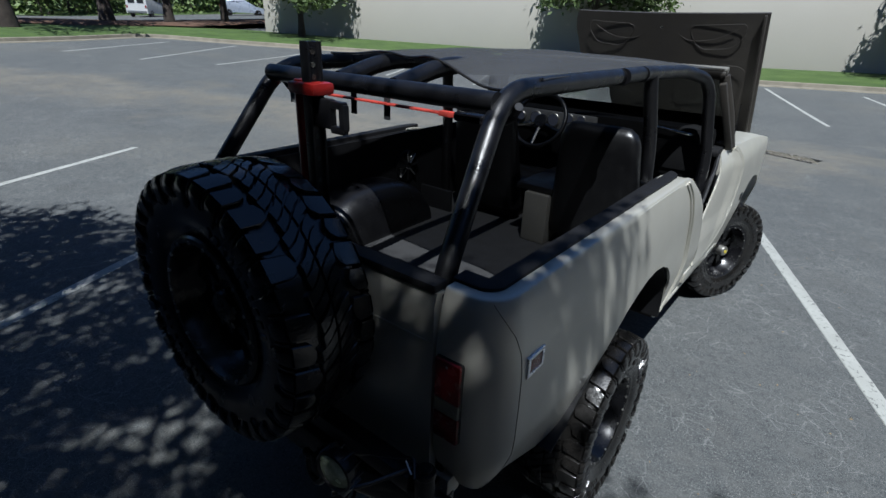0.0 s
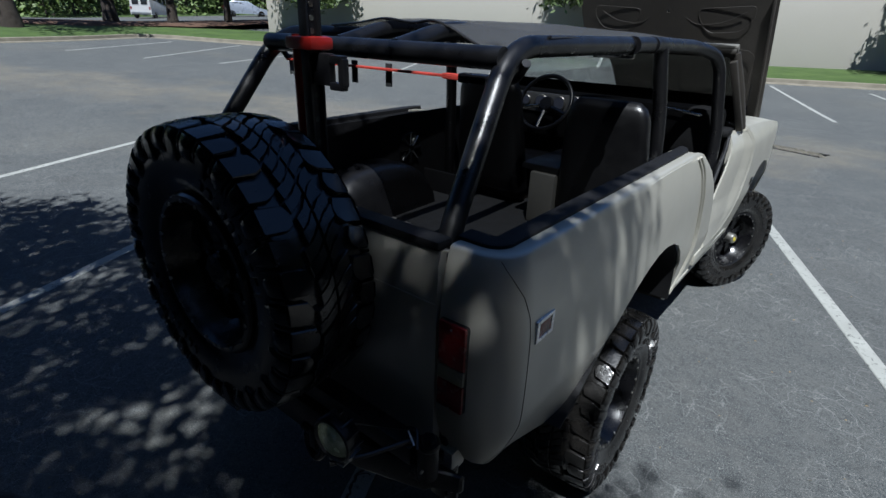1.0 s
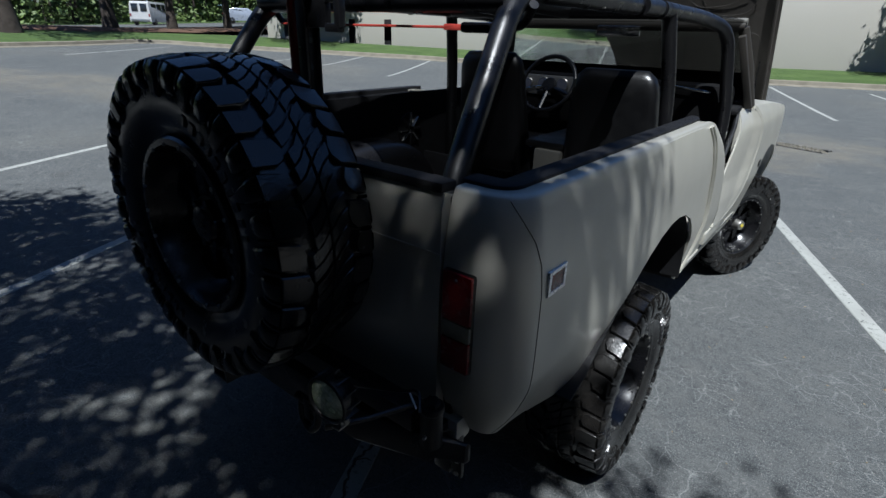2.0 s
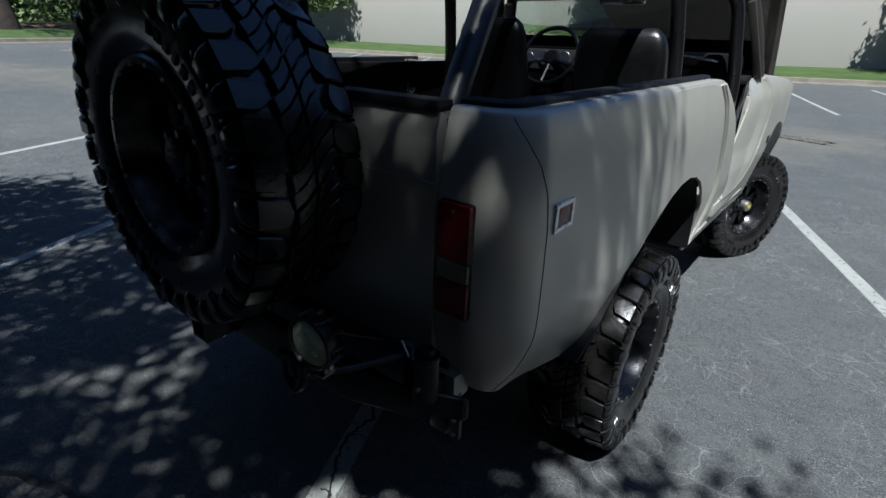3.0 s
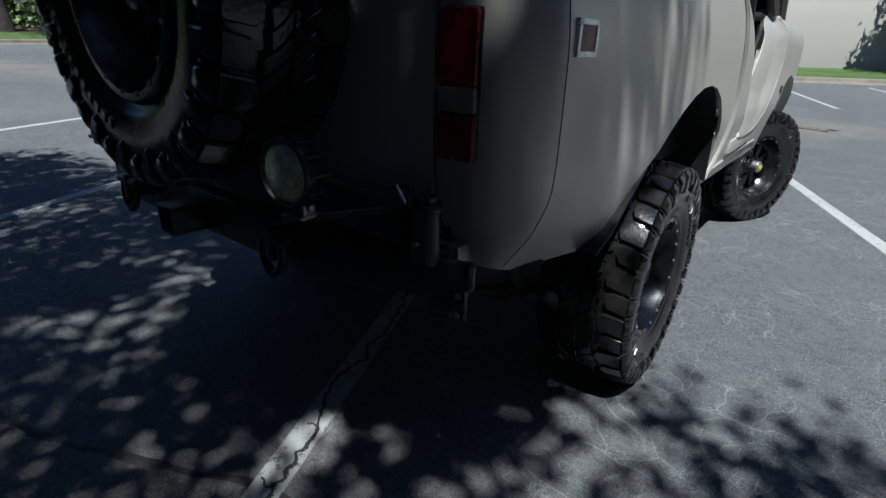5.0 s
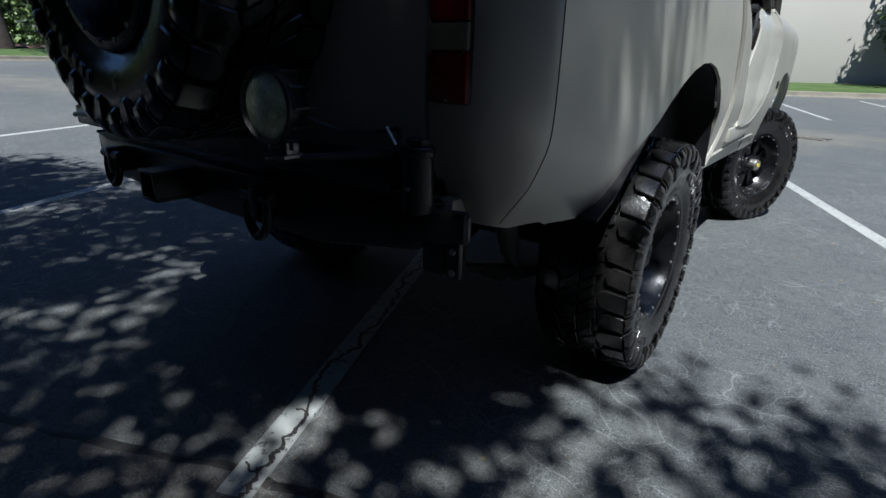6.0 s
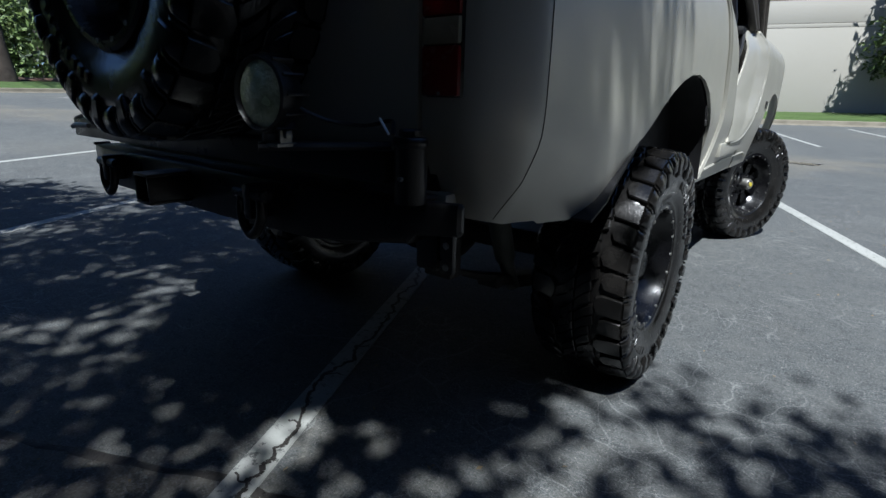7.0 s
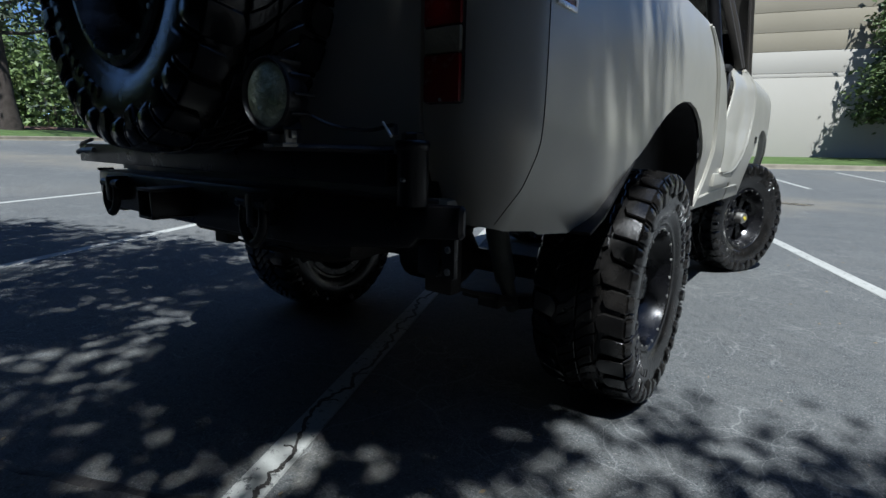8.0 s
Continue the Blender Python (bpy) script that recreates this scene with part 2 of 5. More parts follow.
def tube(pts, r, seg=14):
    bm = bmesh.new()
    add_tube(bm, pts, r, seg)
    return bm


def rounded(pts, radius=0.1, n=6):
    """A polyline with its inner corners rounded."""
    pts = [Vector(p) for p in pts]
    out = [pts[0]]
    for a, p, c in zip(pts, pts[1:], pts[2:]):
        u, v = a - p, c - p
        d = min(radius, u.length * 0.45, v.length * 0.45)
        s, e = p + u.normalized() * d, p + v.normalized() * d
        for i in range(n + 1):
            t = i / n
            out.append(s * (1 - t) ** 2 + p * 2 * t * (1 - t) + e * t * t)
    out.append(pts[-1])
    return out


def add_lathe(bm, profile, seg=48, m=None, close=False):
    """Turns (radius, x) pairs round the x axis."""
    rings = []
    for rr, x in profile:
        rings.append([bm.verts.new((x, rr * math.cos(k * math.tau / seg), rr * math.sin(k * math.tau / seg))) for k in range(seg)])
    pairs = list(zip(rings, rings[1:])) + ([(rings[-1], rings[0])] if close else [])
    for a, c in pairs:
        for k in range(seg):
            bm.faces.new((a[k], c[k], c[(k + 1) % seg], a[(k + 1) % seg]))
    vs = [v for ring in rings for v in ring]
    if m is not None:
        bmesh.ops.transform(bm, matrix=m, verts=vs)
    return rings


def add_disc(bm, r, thick, m, seg=32, bevel=0.0):
    prof = [(0.0005, 0), (r - bevel, 0), (r, bevel), (r, thick - bevel), (r - bevel, thick), (0.0005, thick)] if bevel else [(0.0005, 0), (r, 0), (r, thick), (0.0005, thick)]
    return add_lathe(bm, prof, seg, m)


def shell(grid, thick):
    """A sheet of metal from a grid of outer points: outer skin, inner skin and edges."""
    bm = bmesh.new()
    nu, nv = len(grid), len(grid[0])
    P = [[Vector(p) for p in row] for row in grid]
    out, inn = [], []
    for i in range(nu):
        ro, ri = [], []
        for j in range(nv):
            a = P[min(i + 1, nu - 1)][j] - P[max(i - 1, 0)][j]
            c = P[i][min(j + 1, nv - 1)] - P[i][max(j - 1, 0)]
            nrm = a.cross(c)
            nrm = nrm.normalized() if nrm.length > 1e-9 else Vector((1, 0, 0))
            ro.append(bm.verts.new(P[i][j]))
            ri.append(bm.verts.new(P[i][j] - nrm * thick))
        out.append(ro)
        inn.append(ri)
    for i in range(nu - 1):
        for j in range(nv - 1):
            bm.faces.new((out[i][j], out[i + 1][j], out[i + 1][j + 1], out[i][j + 1]))
            bm.faces.new((inn[i][j], inn[i][j + 1], inn[i + 1][j + 1], inn[i + 1][j]))
    for i in range(nu - 1):
        bm.faces.new((out[i][0], inn[i][0], inn[i + 1][0], out[i + 1][0]))
        bm.faces.new((out[i][-1], out[i + 1][-1], inn[i + 1][-1], inn[i][-1]))
    for j in range(nv - 1):
        bm.faces.new((out[0][j], out[0][j + 1], inn[0][j + 1], inn[0][j]))
        bm.faces.new((out[-1][j], inn[-1][j], inn[-1][j + 1], out[-1][j + 1]))
    return bm


def lerp_curve(knots, v):
    """Smooth value at v through (v, value) knots."""
    if v <= knots[0][0]:
        return knots[0][1]
    for (a, p), (c, q) in zip(knots, knots[1:]):
        if v <= c:
            t = (v - a) / (c - a)
            return p + (q - p) * t
    return knots[-1][1]


def mirror(bm):
    bmesh.ops.scale(bm, vec=(-1, 1, 1), verts=bm.verts)
    bmesh.ops.reverse_faces(bm, faces=bm.faces)
    return bm


# ---- ground ----


def hill(v, k=3.0):
    return v * v / (v + k) if v > 0 else 0.0


def ground_z(x, y):
    """The lot drains to a low spot by the truck: it climbs gently to the side and ahead, then levels off."""
    return 0.038 * hill(-max(x, -33.0) - 1.5) + 0.05 * hill(y - 12.0)


# kerb line, from the side of the lot round the corner and along the building
KERB = rounded([(-17, -40, 0), (-22.5, -4, 0), (-24.4, 3.9, 0), (-25.5, 6.9, 0), (-27.6, 10.6, 0), (-24.4, 12.6, 0), (-20.0, 14.9, 0), (-15.2, 17.4, 0), (-9.0, 19.4, 0), (-1.3, 21.3, 0), (2.4, 22.1, 0), (40, 30.5, 0)], 2.0, 5)


def sheet(name, xs, ys, fz, material, **kw):
    bm = bmesh.new()
    vs = [[bm.verts.new((x, y, fz(x, y))) for y in ys] for x in xs]
    for i in range(len(xs) - 1):
        for j in range(len(ys) - 1):
            bm.faces.new((vs[i][j], vs[i + 1][j], vs[i + 1][j + 1], vs[i][j + 1]))
    return part(name, bm, material)


def steps(*spans):
    out = []
    for a, c, d in spans:
        n = max(1, round((c - a) / d))
        out += [a + (c - a) * i / n for i in range(n)]
    return out + [spans[-1][1]]


ground = sheet("ground", steps((-900, -120, 130), (-120, -40, 8), (-40, 10, 1), (10, 40, 3), (40, 900, 120)),
               steps((-900, -60, 120), (-60, -8, 6), (-8, 40, 1), (40, 90, 8), (90, 900, 130)), lambda x, y: ground_z(max(x, -70), min(y, 50)) , ASPHALT)
tagged(ground, "weathered grey asphalt car park with fine pale cracks", "ground", kind="structure")


def strip_along(bm, pts, offs):
    """A band along points; offs are (sideways, up) pairs across it."""
    rows = []
    for i, p in enumerate(pts):
        a, c = pts[max(i - 1, 0)], pts[min(i + 1, len(pts) - 1)]
        d = (c - a).normalized()
        nrm = Vector((-d.y, d.x, 0))
        rows.append([bm.verts.new((*(p + nrm * s).xy, ground_z(*p.xy) + h)) for s, h in offs])
    for r, q in zip(rows, rows[1:]):
        for k in range(len(offs) - 1):
            bm.faces.new((r[k], r[k + 1], q[k + 1], q[k]))


bm = bmesh.new()
strip_along(bm, KERB, [(-0.42, -0.02), (-0.4, 0.012), (-0.03, 0.02), (0.0, 0.14), (0.03, 0.155), (0.15, 0.16), (0.15, -0.05)])
bmesh.ops.recalc_face_normals(bm, faces=bm.faces)
tagged(part("kerb", bm, CONCRETE), "pale sand-stained concrete kerb and gutter", "kerb", kind="structure")
bm = bmesh.new()
strip_along(bm, KERB, [(0.15, 0.13), (0.5, 0.19), (1.2, 0.25), (2.2, 0.34), (3.5, 0.42), (5.5, 0.42), (6.8, 0.42)])
bmesh.ops.recalc_face_normals(bm, faces=bm.faces)
tagged(part("lawn", bm, LAWN), "strip of bright mown grass behind the kerb", "lawn", kind="structure")


def bay_line(a, c, width=0.1, name="bay_line"):
    bm = bmesh.new()
    a, c = Vector((*a, 0)), Vector((*c, 0))
    n = max(2, int((c - a).length / 0.4))
    pts = [a.lerp(c, i / n) for i in range(n + 1)]
    strip_along(bm, pts, [(-width / 2, 0.001), (-width / 2 + 0.004, 0.005), (width / 2 - 0.004, 0.005), (width / 2, 0.001)])
    bmesh.ops.recalc_face_normals(bm, faces=bm.faces)
    ob = part(name, bm, LINEPAINT)
    return tagged(ob, "worn white painted parking bay line", "road marking", "bay lines", "structure")


bay_line((0.345, -1.28), (-1.94, 3.9))
bay_line((-2.55, -1.8), (-4.75, 3.2))
bay_line((-5.45, -2.1), (-6.88, 1.25))
bay_line((2.55, 0.3), (0.95, 4.55), 0.11)
bay_line((1.17, 13.96), (-1.1, 20.3), 0.11)
bay_line((3.9, 14.4), (1.75, 20.4), 0.11)
bay_line((-20.9, 4.8), (-24.6, 10.3))
bay_line((-18.0, 6.15), (-22.5, 12.5))
bay_line((-15.9, 7.65), (-18.9, 14.2))
bay_line((-14.5, 9.9), (-17.6, 16.2))
bay_line((-11.6, 11.5), (-14.6, 17.6))
bay_line((-8.6, 12.6), (-11.2, 18.5))
bay_line((-5.6, 13.2), (-8.1, 19.2))
bay_line((-2.4, 13.6), (-4.7, 20.0))

# ---- building ----
W0, W1 = Vector((-28.0, 17.9, 0)), Vector((40.0, 36.6, 0))
WDIR = (W1 - W0).normalized()
WNRM = Vector((WDIR.y, -WDIR.x, 0))
WM = Matrix.Translation(W0) @ Matrix(((WDIR.x, -WNRM.x, 0, 0), (WDIR.y, -WNRM.y, 0, 0), (0, 0, 1, 0), (0, 0, 0, 1)))
building = empty("warehouse_building", "long windowless cream concrete warehouse with horizontal joints", "building")
WLEN = (W1 - W0).length
for lo, hi, material, name in ((0.0, 3.62, WALLM, "wall"), (3.635, 3.79, WALLM, "band"), (3.805, 4.7, WALLM, "wall"), (4.715, 5.49, WALLUP, "band"), (5.505, 6.31, WALLUP, "band"), (6.325, 7.2, WALLUP, "band")):
    part(name, box((0, 0, lo + 0.55), (WLEN, 14, hi + 0.55), 0.006, WM), material, building)
part("joint_backing", box((0.03, 0.03, 0.3), (WLEN - 0.03, 13.9, 7.6), 0, WM), IRON, building)

# ---- trees ----


def leaf_clumps(bm, centres, per, spread, size, rnd, flat=1.0):
    """Small folded leaves scattered round clump centres."""
    for c in centres:
        for _ in range(per):
            d = Vector((rnd.gauss(0, 1), rnd.gauss(0, 1), rnd.gauss(0, flat))) * spread * 0.6
            p = c + d
            u = Vector((rnd.gauss(0, 1), rnd.gauss(0, 1), rnd.gauss(0, 0.6))).normalized()
            w = u.cross(Vector((rnd.gauss(0, 1), rnd.gauss(0, 1), rnd.gauss(0, 1)))).normalized()
            s = size * rnd.uniform(0.6, 1.3)
            a, b2 = bm.verts.new(p - u * s), bm.verts.new(p + u * s)
            c1, c2 = bm.verts.new(p + w * s * 0.45), bm.verts.new(p - w * s * 0.45 + Vector((0, 0, s * 0.15)))
            bm.faces.new((a, c1, b2))
            bm.faces.new((a, b2, c2))


def tree(place, height, spread, trunk_r, seed, clumps=120, per=24, size=0.1, clump=0.5, low=0.35, leaf=None, label="", flat=0.7, name="tree", group="", limbs=16):
    """A tapered, slightly bent trunk with limbs, and a crown of many small leaves."""
    rnd = random.Random(seed)
    root = empty(name, label or "tall tree with rough bark and a loose leafy crown", "tree", group, place)
    bm = bmesh.new()
    n = 9
    lean = Vector((rnd.uniform(-0.03, 0.03), rnd.uniform(-0.03, 0.03), 0))
    axis = [Vector((lean.x * i * height / n + rnd.uniform(-0.02, 0.02) * height / 10, lean.y * i * height / n, -0.15 + (height * 0.96 + 0.15) * i / n)) for i in range(n + 1)]
    radii = [trunk_r * (1.35 if i == 0 else 1.0) * (1 - 0.88 * i / n) for i in range(n + 1)]
    add_tube(bm, axis, radii, 12)
    tips = []
    for k in range(limbs):
        h = low + (0.95 - low) * (k + rnd.random() * 0.6) / limbs
        i = min(n - 1, int(h * n))
        p = axis[i].lerp(axis[i + 1], h * n - i)
        a = k * 2.4 + rnd.uniform(-0.4, 0.4)
        reach = spread * (1.0 - 0.75 * max(0, (h - low) / (1 - low)) ** 1.6) * rnd.uniform(0.75, 1.1)
        d = Vector((math.cos(a), math.sin(a), rnd.uniform(0.05, 0.35)))
        pts = [p, p + d * reach * 0.4, p + d * reach * 0.75 + Vector((0, 0, reach * 0.06)), p + d * reach]
        r0 = trunk_r * 0.34 * (1 - 0.6 * h)
        add_tube(bm, pts, [r0, r0 * 0.7, r0 * 0.4, r0 * 0.15], 6)
        tips += [pts[1].lerp(pts[2], 0.5), pts[2], pts[3]]
        for s in (-1, 1):
            q = pts[2] + Vector((-d.y * s, d.x * s, 0.15)) * reach * 0.35
            add_tube(bm, [pts[1].lerp(pts[2], 0.6), q], [r0 * 0.35, r0 * 0.1], 5)
            tips.append(q)
    part("trunk", bm, BARK, root, "rough grey-brown bark")
    bm = bmesh.new()
    centres = []
    for _ in range(clumps):
        c = rnd.choice(tips)
        centres.append(c + Vector((rnd.gauss(0, 1), rnd.gauss(0, 1), rnd.gauss(0, 0.6))) * clump * 0.8)
    leaf_clumps(bm, centres, per, clump, size, rnd, flat)
    part("crown", bm, leaf or LEAF, root, smooth=False)
    return root


def on_ground(x, y, up=0.0):
    return (x, y, ground_z(x, y) + up)


def hub_at(gx, gy, k, rnd, hubs, sx, sy, o):
    z = k + rnd.uniform(-0.7, 1.1)
    hubs.append(Vector((gx + sx * z, gy + sy * z, z)) - o)


def shade_tree():
    """The broad tree beside the bay whose crown throws the dappled shade."""
    root = empty("shade_tree", "broad leafy tree standing behind the parking bay", "tree", "", (7.6, -8.6, 0))
    rnd = random.Random(11)
    bm = bmesh.new()
    add_tube(bm, [(0, 0, -0.1), (-0.1, 0.05, 1.5), (-0.3, 0.3, 3.2), (-1.0, 0.9, 4.6), (-2.4, 1.9, 5.6)], [0.34, 0.26, 0.22, 0.17, 0.1], 12)
    hubs = []
    o = root.location
    # crown footprint, thrown down along the sun on the ground
    k = 5.6
    sx, sy = SUN_DIR.x / SUN_DIR.z, SUN_DIR.y / SUN_DIR.z
    for i in range(SHADE_N):
        while True:
            u, v = rnd.uniform(-1, 1), rnd.uniform(-1, 1)
            if abs(u) ** 2.6 + abs(v) ** 2.6 < 1:
                break
        gx, gy = SHADE_C[0] + u * SHADE_R[0], SHADE_C[1] + v * SHADE_R[1]
        # thinner to the open side, to let sun dapples in; ragged towards the rim
        if gx > 0.05 and -2.8 < gy < -0.9 and rnd.random() < (0.2 if gx < 0.35 else 0.42):
            continue
        if gx > 0.6 and -0.9 <= gy < 0.45 and rnd.random() < (0.8 if gx < 0.95 else 0.68):
            continue
        if gx < -1.4 and gy > -0.9 and rnd.random() < 0.12:
            continue
        if v > 0.86 and rnd.random() < (v - 0.86) * 4:
            continue
        if noise.noise(Vector((gx * 2.9, gy * 2.9, 4.2))) < (-0.3 if gx > -0.5 or gy < -2.2 else -0.2):
            continue
        hub_at(gx, gy, k, rnd, hubs, sx, sy, o)
    # extra out-of-view leaf clumps, added to shade the truck's tail and corner
    for i in range(60):
        hub_at(rnd.uniform(-0.45, 0.15), rnd.uniform(-0.85, -0.45), k, rnd, hubs, sx, sy, o)
    for i in range(70):
        hub_at(rnd.uniform(0.12, 0.58), rnd.uniform(-0.72, -0.42), k, rnd, hubs, sx, sy, o)
    mains = hubs[::75]
    for h in mains:
        base = Vector((-1.0, 0.9, 4.6)) if h.x > -6 else Vector((-2.4, 1.9, 5.6))
        mid = base.lerp(h, 0.55) + Vector((0, 0, 0.35))
        add_tube(bm, [base, mid, h], [0.05, 0.03, 0.012], 5)
    for h in hubs[::6]:
        near = min(mains, key=lambda q: (q - h).length)
        if 0.05 < (near - h).length < 1.4:
            add_tube(bm, [near, near.lerp(h, 0.5) + Vector((0, 0, 0.05)), h], [0.01, 0.007, 0.003], 4)
    part("trunk", bm, BARK, root)
    bm = bmesh.new()
    leaf_clumps(bm, hubs, SHADE_PER, 0.25, 0.055, rnd, 0.6)
    # leaves taken out to aim sun spots at line, tyre, bed and body
    gone = []
    for f in bm.faces:
        c = f.calc_center_median() + o
        gx, gy = c.x - sx * c.z, c.y - sy * c.z
        if ((gx - 0.27) / 0.11) ** 2 + ((gy + 1.02) / 0.17) ** 2 < 1 or (0.36 < gx < 1.25 and -0.95 < gy < -0.36 and noise.noise(Vector((gx * 9.0, gy * 9.0, 2.9))) > 0.2) or ((gx - 0.7) / 0.1) ** 2 + ((gy - 0.03) / 0.13) ** 2 < 1 or ((gx - 0.3) / 0.05) ** 2 + ((gy + 0.38) / 0.06) ** 2 < 1 or (-1.0 < gx < 0.32 and gy > lerp_curve([(-1.0, -0.18), (0.1, -0.2), (0.24, 0.3)], gx) + 0.06 * math.sin(gx * 9)) or (-0.35 < gx < 0.55 and -0.56 < gy < 0.3 and noise.noise(Vector((gx * 6.5, gy * 6.5, 0.7))) > 0.17):
            if rnd.random() < 0.94:
                gone.append(f)
        elif -0.06 < gx < 0.12 and -0.32 < gy < 0.32 and rnd.random() < 0.65:
            gone.append(f)
    bmesh.ops.delete(bm, geom=gone, context="FACES")
    part("crown", bm, LEAF, root, "loose crown of small green leaves", smooth=False)


SHADE_C, SHADE_R, SHADE_N, SHADE_PER = (-0.9, -4.1), (5.2, 4.6), 3700, 74
shade_tree()

# trees along the building
for i, (x, y, h, sp, seed) in enumerate(((-23.3, 17.0, 8.0, 2.8, 21), (-8.6, 21.6, 8.0, 2.8, 22), (4.5, 25.0, 8.0, 2.8, 23))):
    tree(on_ground(x, y, 0.35), h, sp, 0.17, seed, clumps=420, per=40, size=0.13, clump=0.45, low=0.17, label="young leafy tree on the lawn before the building", group="trees along the building", limbs=26)

# trees on the far strip and the woods beyond the second drive
for x, y, h, sp, r, seed in ((-28.6, 5.3, 13, 3.6, 0.36, 31), (-33.5, 11.2, 14, 3.4, 0.34, 32), (-32.8, 14.4, 14, 3.2, 0.26, 33), (-32.0, 17.6, 13, 3.0, 0.22, 34)):
    tree(on_ground(x, y, 0.3), h, sp, r, seed, clumps=200, per=30, size=0.16, clump=0.7, low=0.3, leaf=LEAFD, label="tall pine tree with a bare lower trunk on pine straw", group="pines beside the drive")
woods = empty("woodland", "dense spring woodland of thin trunks and pale green leaves", "woods")
tagged(woods, kind="stuff")
rnd = random.Random(5)
bm, bl, bl2 = bmesh.new(), bmesh.new(), bmesh.new()
for i in range(340):
    x, y = rnd.uniform(-84, -53), rnd.uniform(-30, 62)
    if rnd.random() < 0.2:
        x, y = rnd.uniform(-66, -44), rnd.uniform(36, 70)
    g = ground_z(max(x, -70), min(y, 50)) + 0.3
    h = rnd.uniform(7, 13)
    r = rnd.uniform(0.06, 0.16)
    top = Vector((x + rnd.uniform(-0.6, 0.6), y + rnd.uniform(-0.6, 0.6), g + h))
    add_tube(bm, [(x, y, g - 0.3), Vector((x, y, g)).lerp(top, 0.5), top], [r, r * 0.7, r * 0.2], 6)
    for k in range(44):
        hh = rnd.uniform(0.08, 1.0) ** 0.85
        c = Vector((x, y, g)).lerp(top, hh) + Vector((rnd.gauss(0, 1.3), rnd.gauss(0, 1.3), 0))
        leaf_clumps(bl if rnd.random() < 0.75 else bl2, [c], 14, 1.0, 0.28, rnd)
for i in range(700):
    x, y = rnd.uniform(-62, -52.5), rnd.uniform(-30, 60)
    g = ground_z(max(x, -70), min(y, 50)) + 0.3
    leaf_clumps(bl, [Vector((x, y, g + rnd.uniform(0.1, 1.1)))], 12, 0.7, 0.22, rnd)
part("trunks", bm, BARK, woods)
SPRING = mat("spring_leaf", (0.1, 0.14, 0.03), 0.6, 0, 0.4, 2, 20, 0.1, (0.06, 0.1, 0.024))
part("leaves", bl, SPRING, woods, smooth=False)
part("dark_leaves", bl2, LEAFD, woods, smooth=False)

# unseen trees added behind and beside, to cut sky and bounce light on the truck
for i, (x, y, h, sp) in enumerate(((-6, -13, 14, 4.4), (-1.5, -14.5, 15, 4.6), (3.0, -13.5, 14, 4.4), (8.5, -17, 15, 4.6), (-11, -14, 15, 4.6), (14, -14, 13, 4.6), (19, -9, 11, 4.5), (-16, -17, 14, 4.6), (0.5, -18, 17, 5), (7, -21, 17, 5), (-8, -19, 17, 5), (-4, -17, 16, 5), (-9, -10.5, 9, 3.2), (-4, -11, 9, 3.2), (0.5, -11, 9, 3.2), (-14, -11, 10, 3.6), (-20, -12, 12, 4), (12, -8, 10, 3.4), (13, -3.5, 9, 3.4), (13.5, 1.5, 10, 3.4), (13, 6.5, 9, 3.4), (14, 11.5, 10, 3.4))):
    tree((x, y, ground_z(x, y)), h, sp, 0.24, 50 + i, clumps=520, per=26, size=0.3, clump=0.9, low=0.04, leaf=LEAFD, label="dense leafy tree, unseen, added round the bays to block light", group="tree belt", limbs=22)

# second drive, pine straw bed
bm = bmesh.new()
rows = []
for y in steps((-30, 40, 3)):
    rows.append([bm.verts.new((x + 0.0 * y, y, ground_z(x, y) + h)) for x, h in ((-52.5, 0.32), (-51.6, 0.33), (-44.0, 0.33), (-37.2, 0.33))])
for a, c in zip(rows, rows[1:]):
    for k in range(3):
        bm.faces.new((a[k], c[k], c[k + 1], a[k + 1]))
bmesh.ops.recalc_face_normals(bm, faces=bm.faces)
tagged(part("drive", bm, ASPHALT), "grey asphalt drive beyond the lawn", "road", kind="structure")
bm = bmesh.new()
rows = []
for y in steps((-30, 40, 1.5)):
    e = 0.5 * math.sin(y * 0.9) + 0.3 * math.sin(y * 2.3)
    rows.append([bm.verts.new((x, y, ground_z(x, y) + h)) for x, h in ((-37.2, 0.3), (-34.5, 0.43), (-31.3 + e, 0.425), (-30.9 + e, 0.3))])
for a, c in zip(rows, rows[1:]):
    for k in range(3):
        bm.faces.new((a[k], c[k], c[k + 1], a[k + 1]))
bmesh.ops.recalc_face_normals(bm, faces=bm.faces)
tagged(part("pine_straw_bed", bm, MULCH), "reddish pine straw bed under the pines", "mulch", kind="structure")
bm = bmesh.new()
rows = []
for y in steps((-40, 70, 5)):
    rows.append([bm.verts.new((x, y, ground_z(max(x, -70), min(y, 50)) + h)) for x, h in ((-130, 3.0), (-86, 1.5), (-58, 0.5), (-52.5, 0.33))])
for a, c in zip(rows, rows[1:]):
    for k in range(3):
        bm.faces.new((a[k], c[k], c[k + 1], a[k + 1]))
bmesh.ops.recalc_face_normals(bm, faces=bm.faces)
tagged(part("woodland_floor", bm, LAWN), "green undergrowth on the woodland floor", "ground", kind="structure")


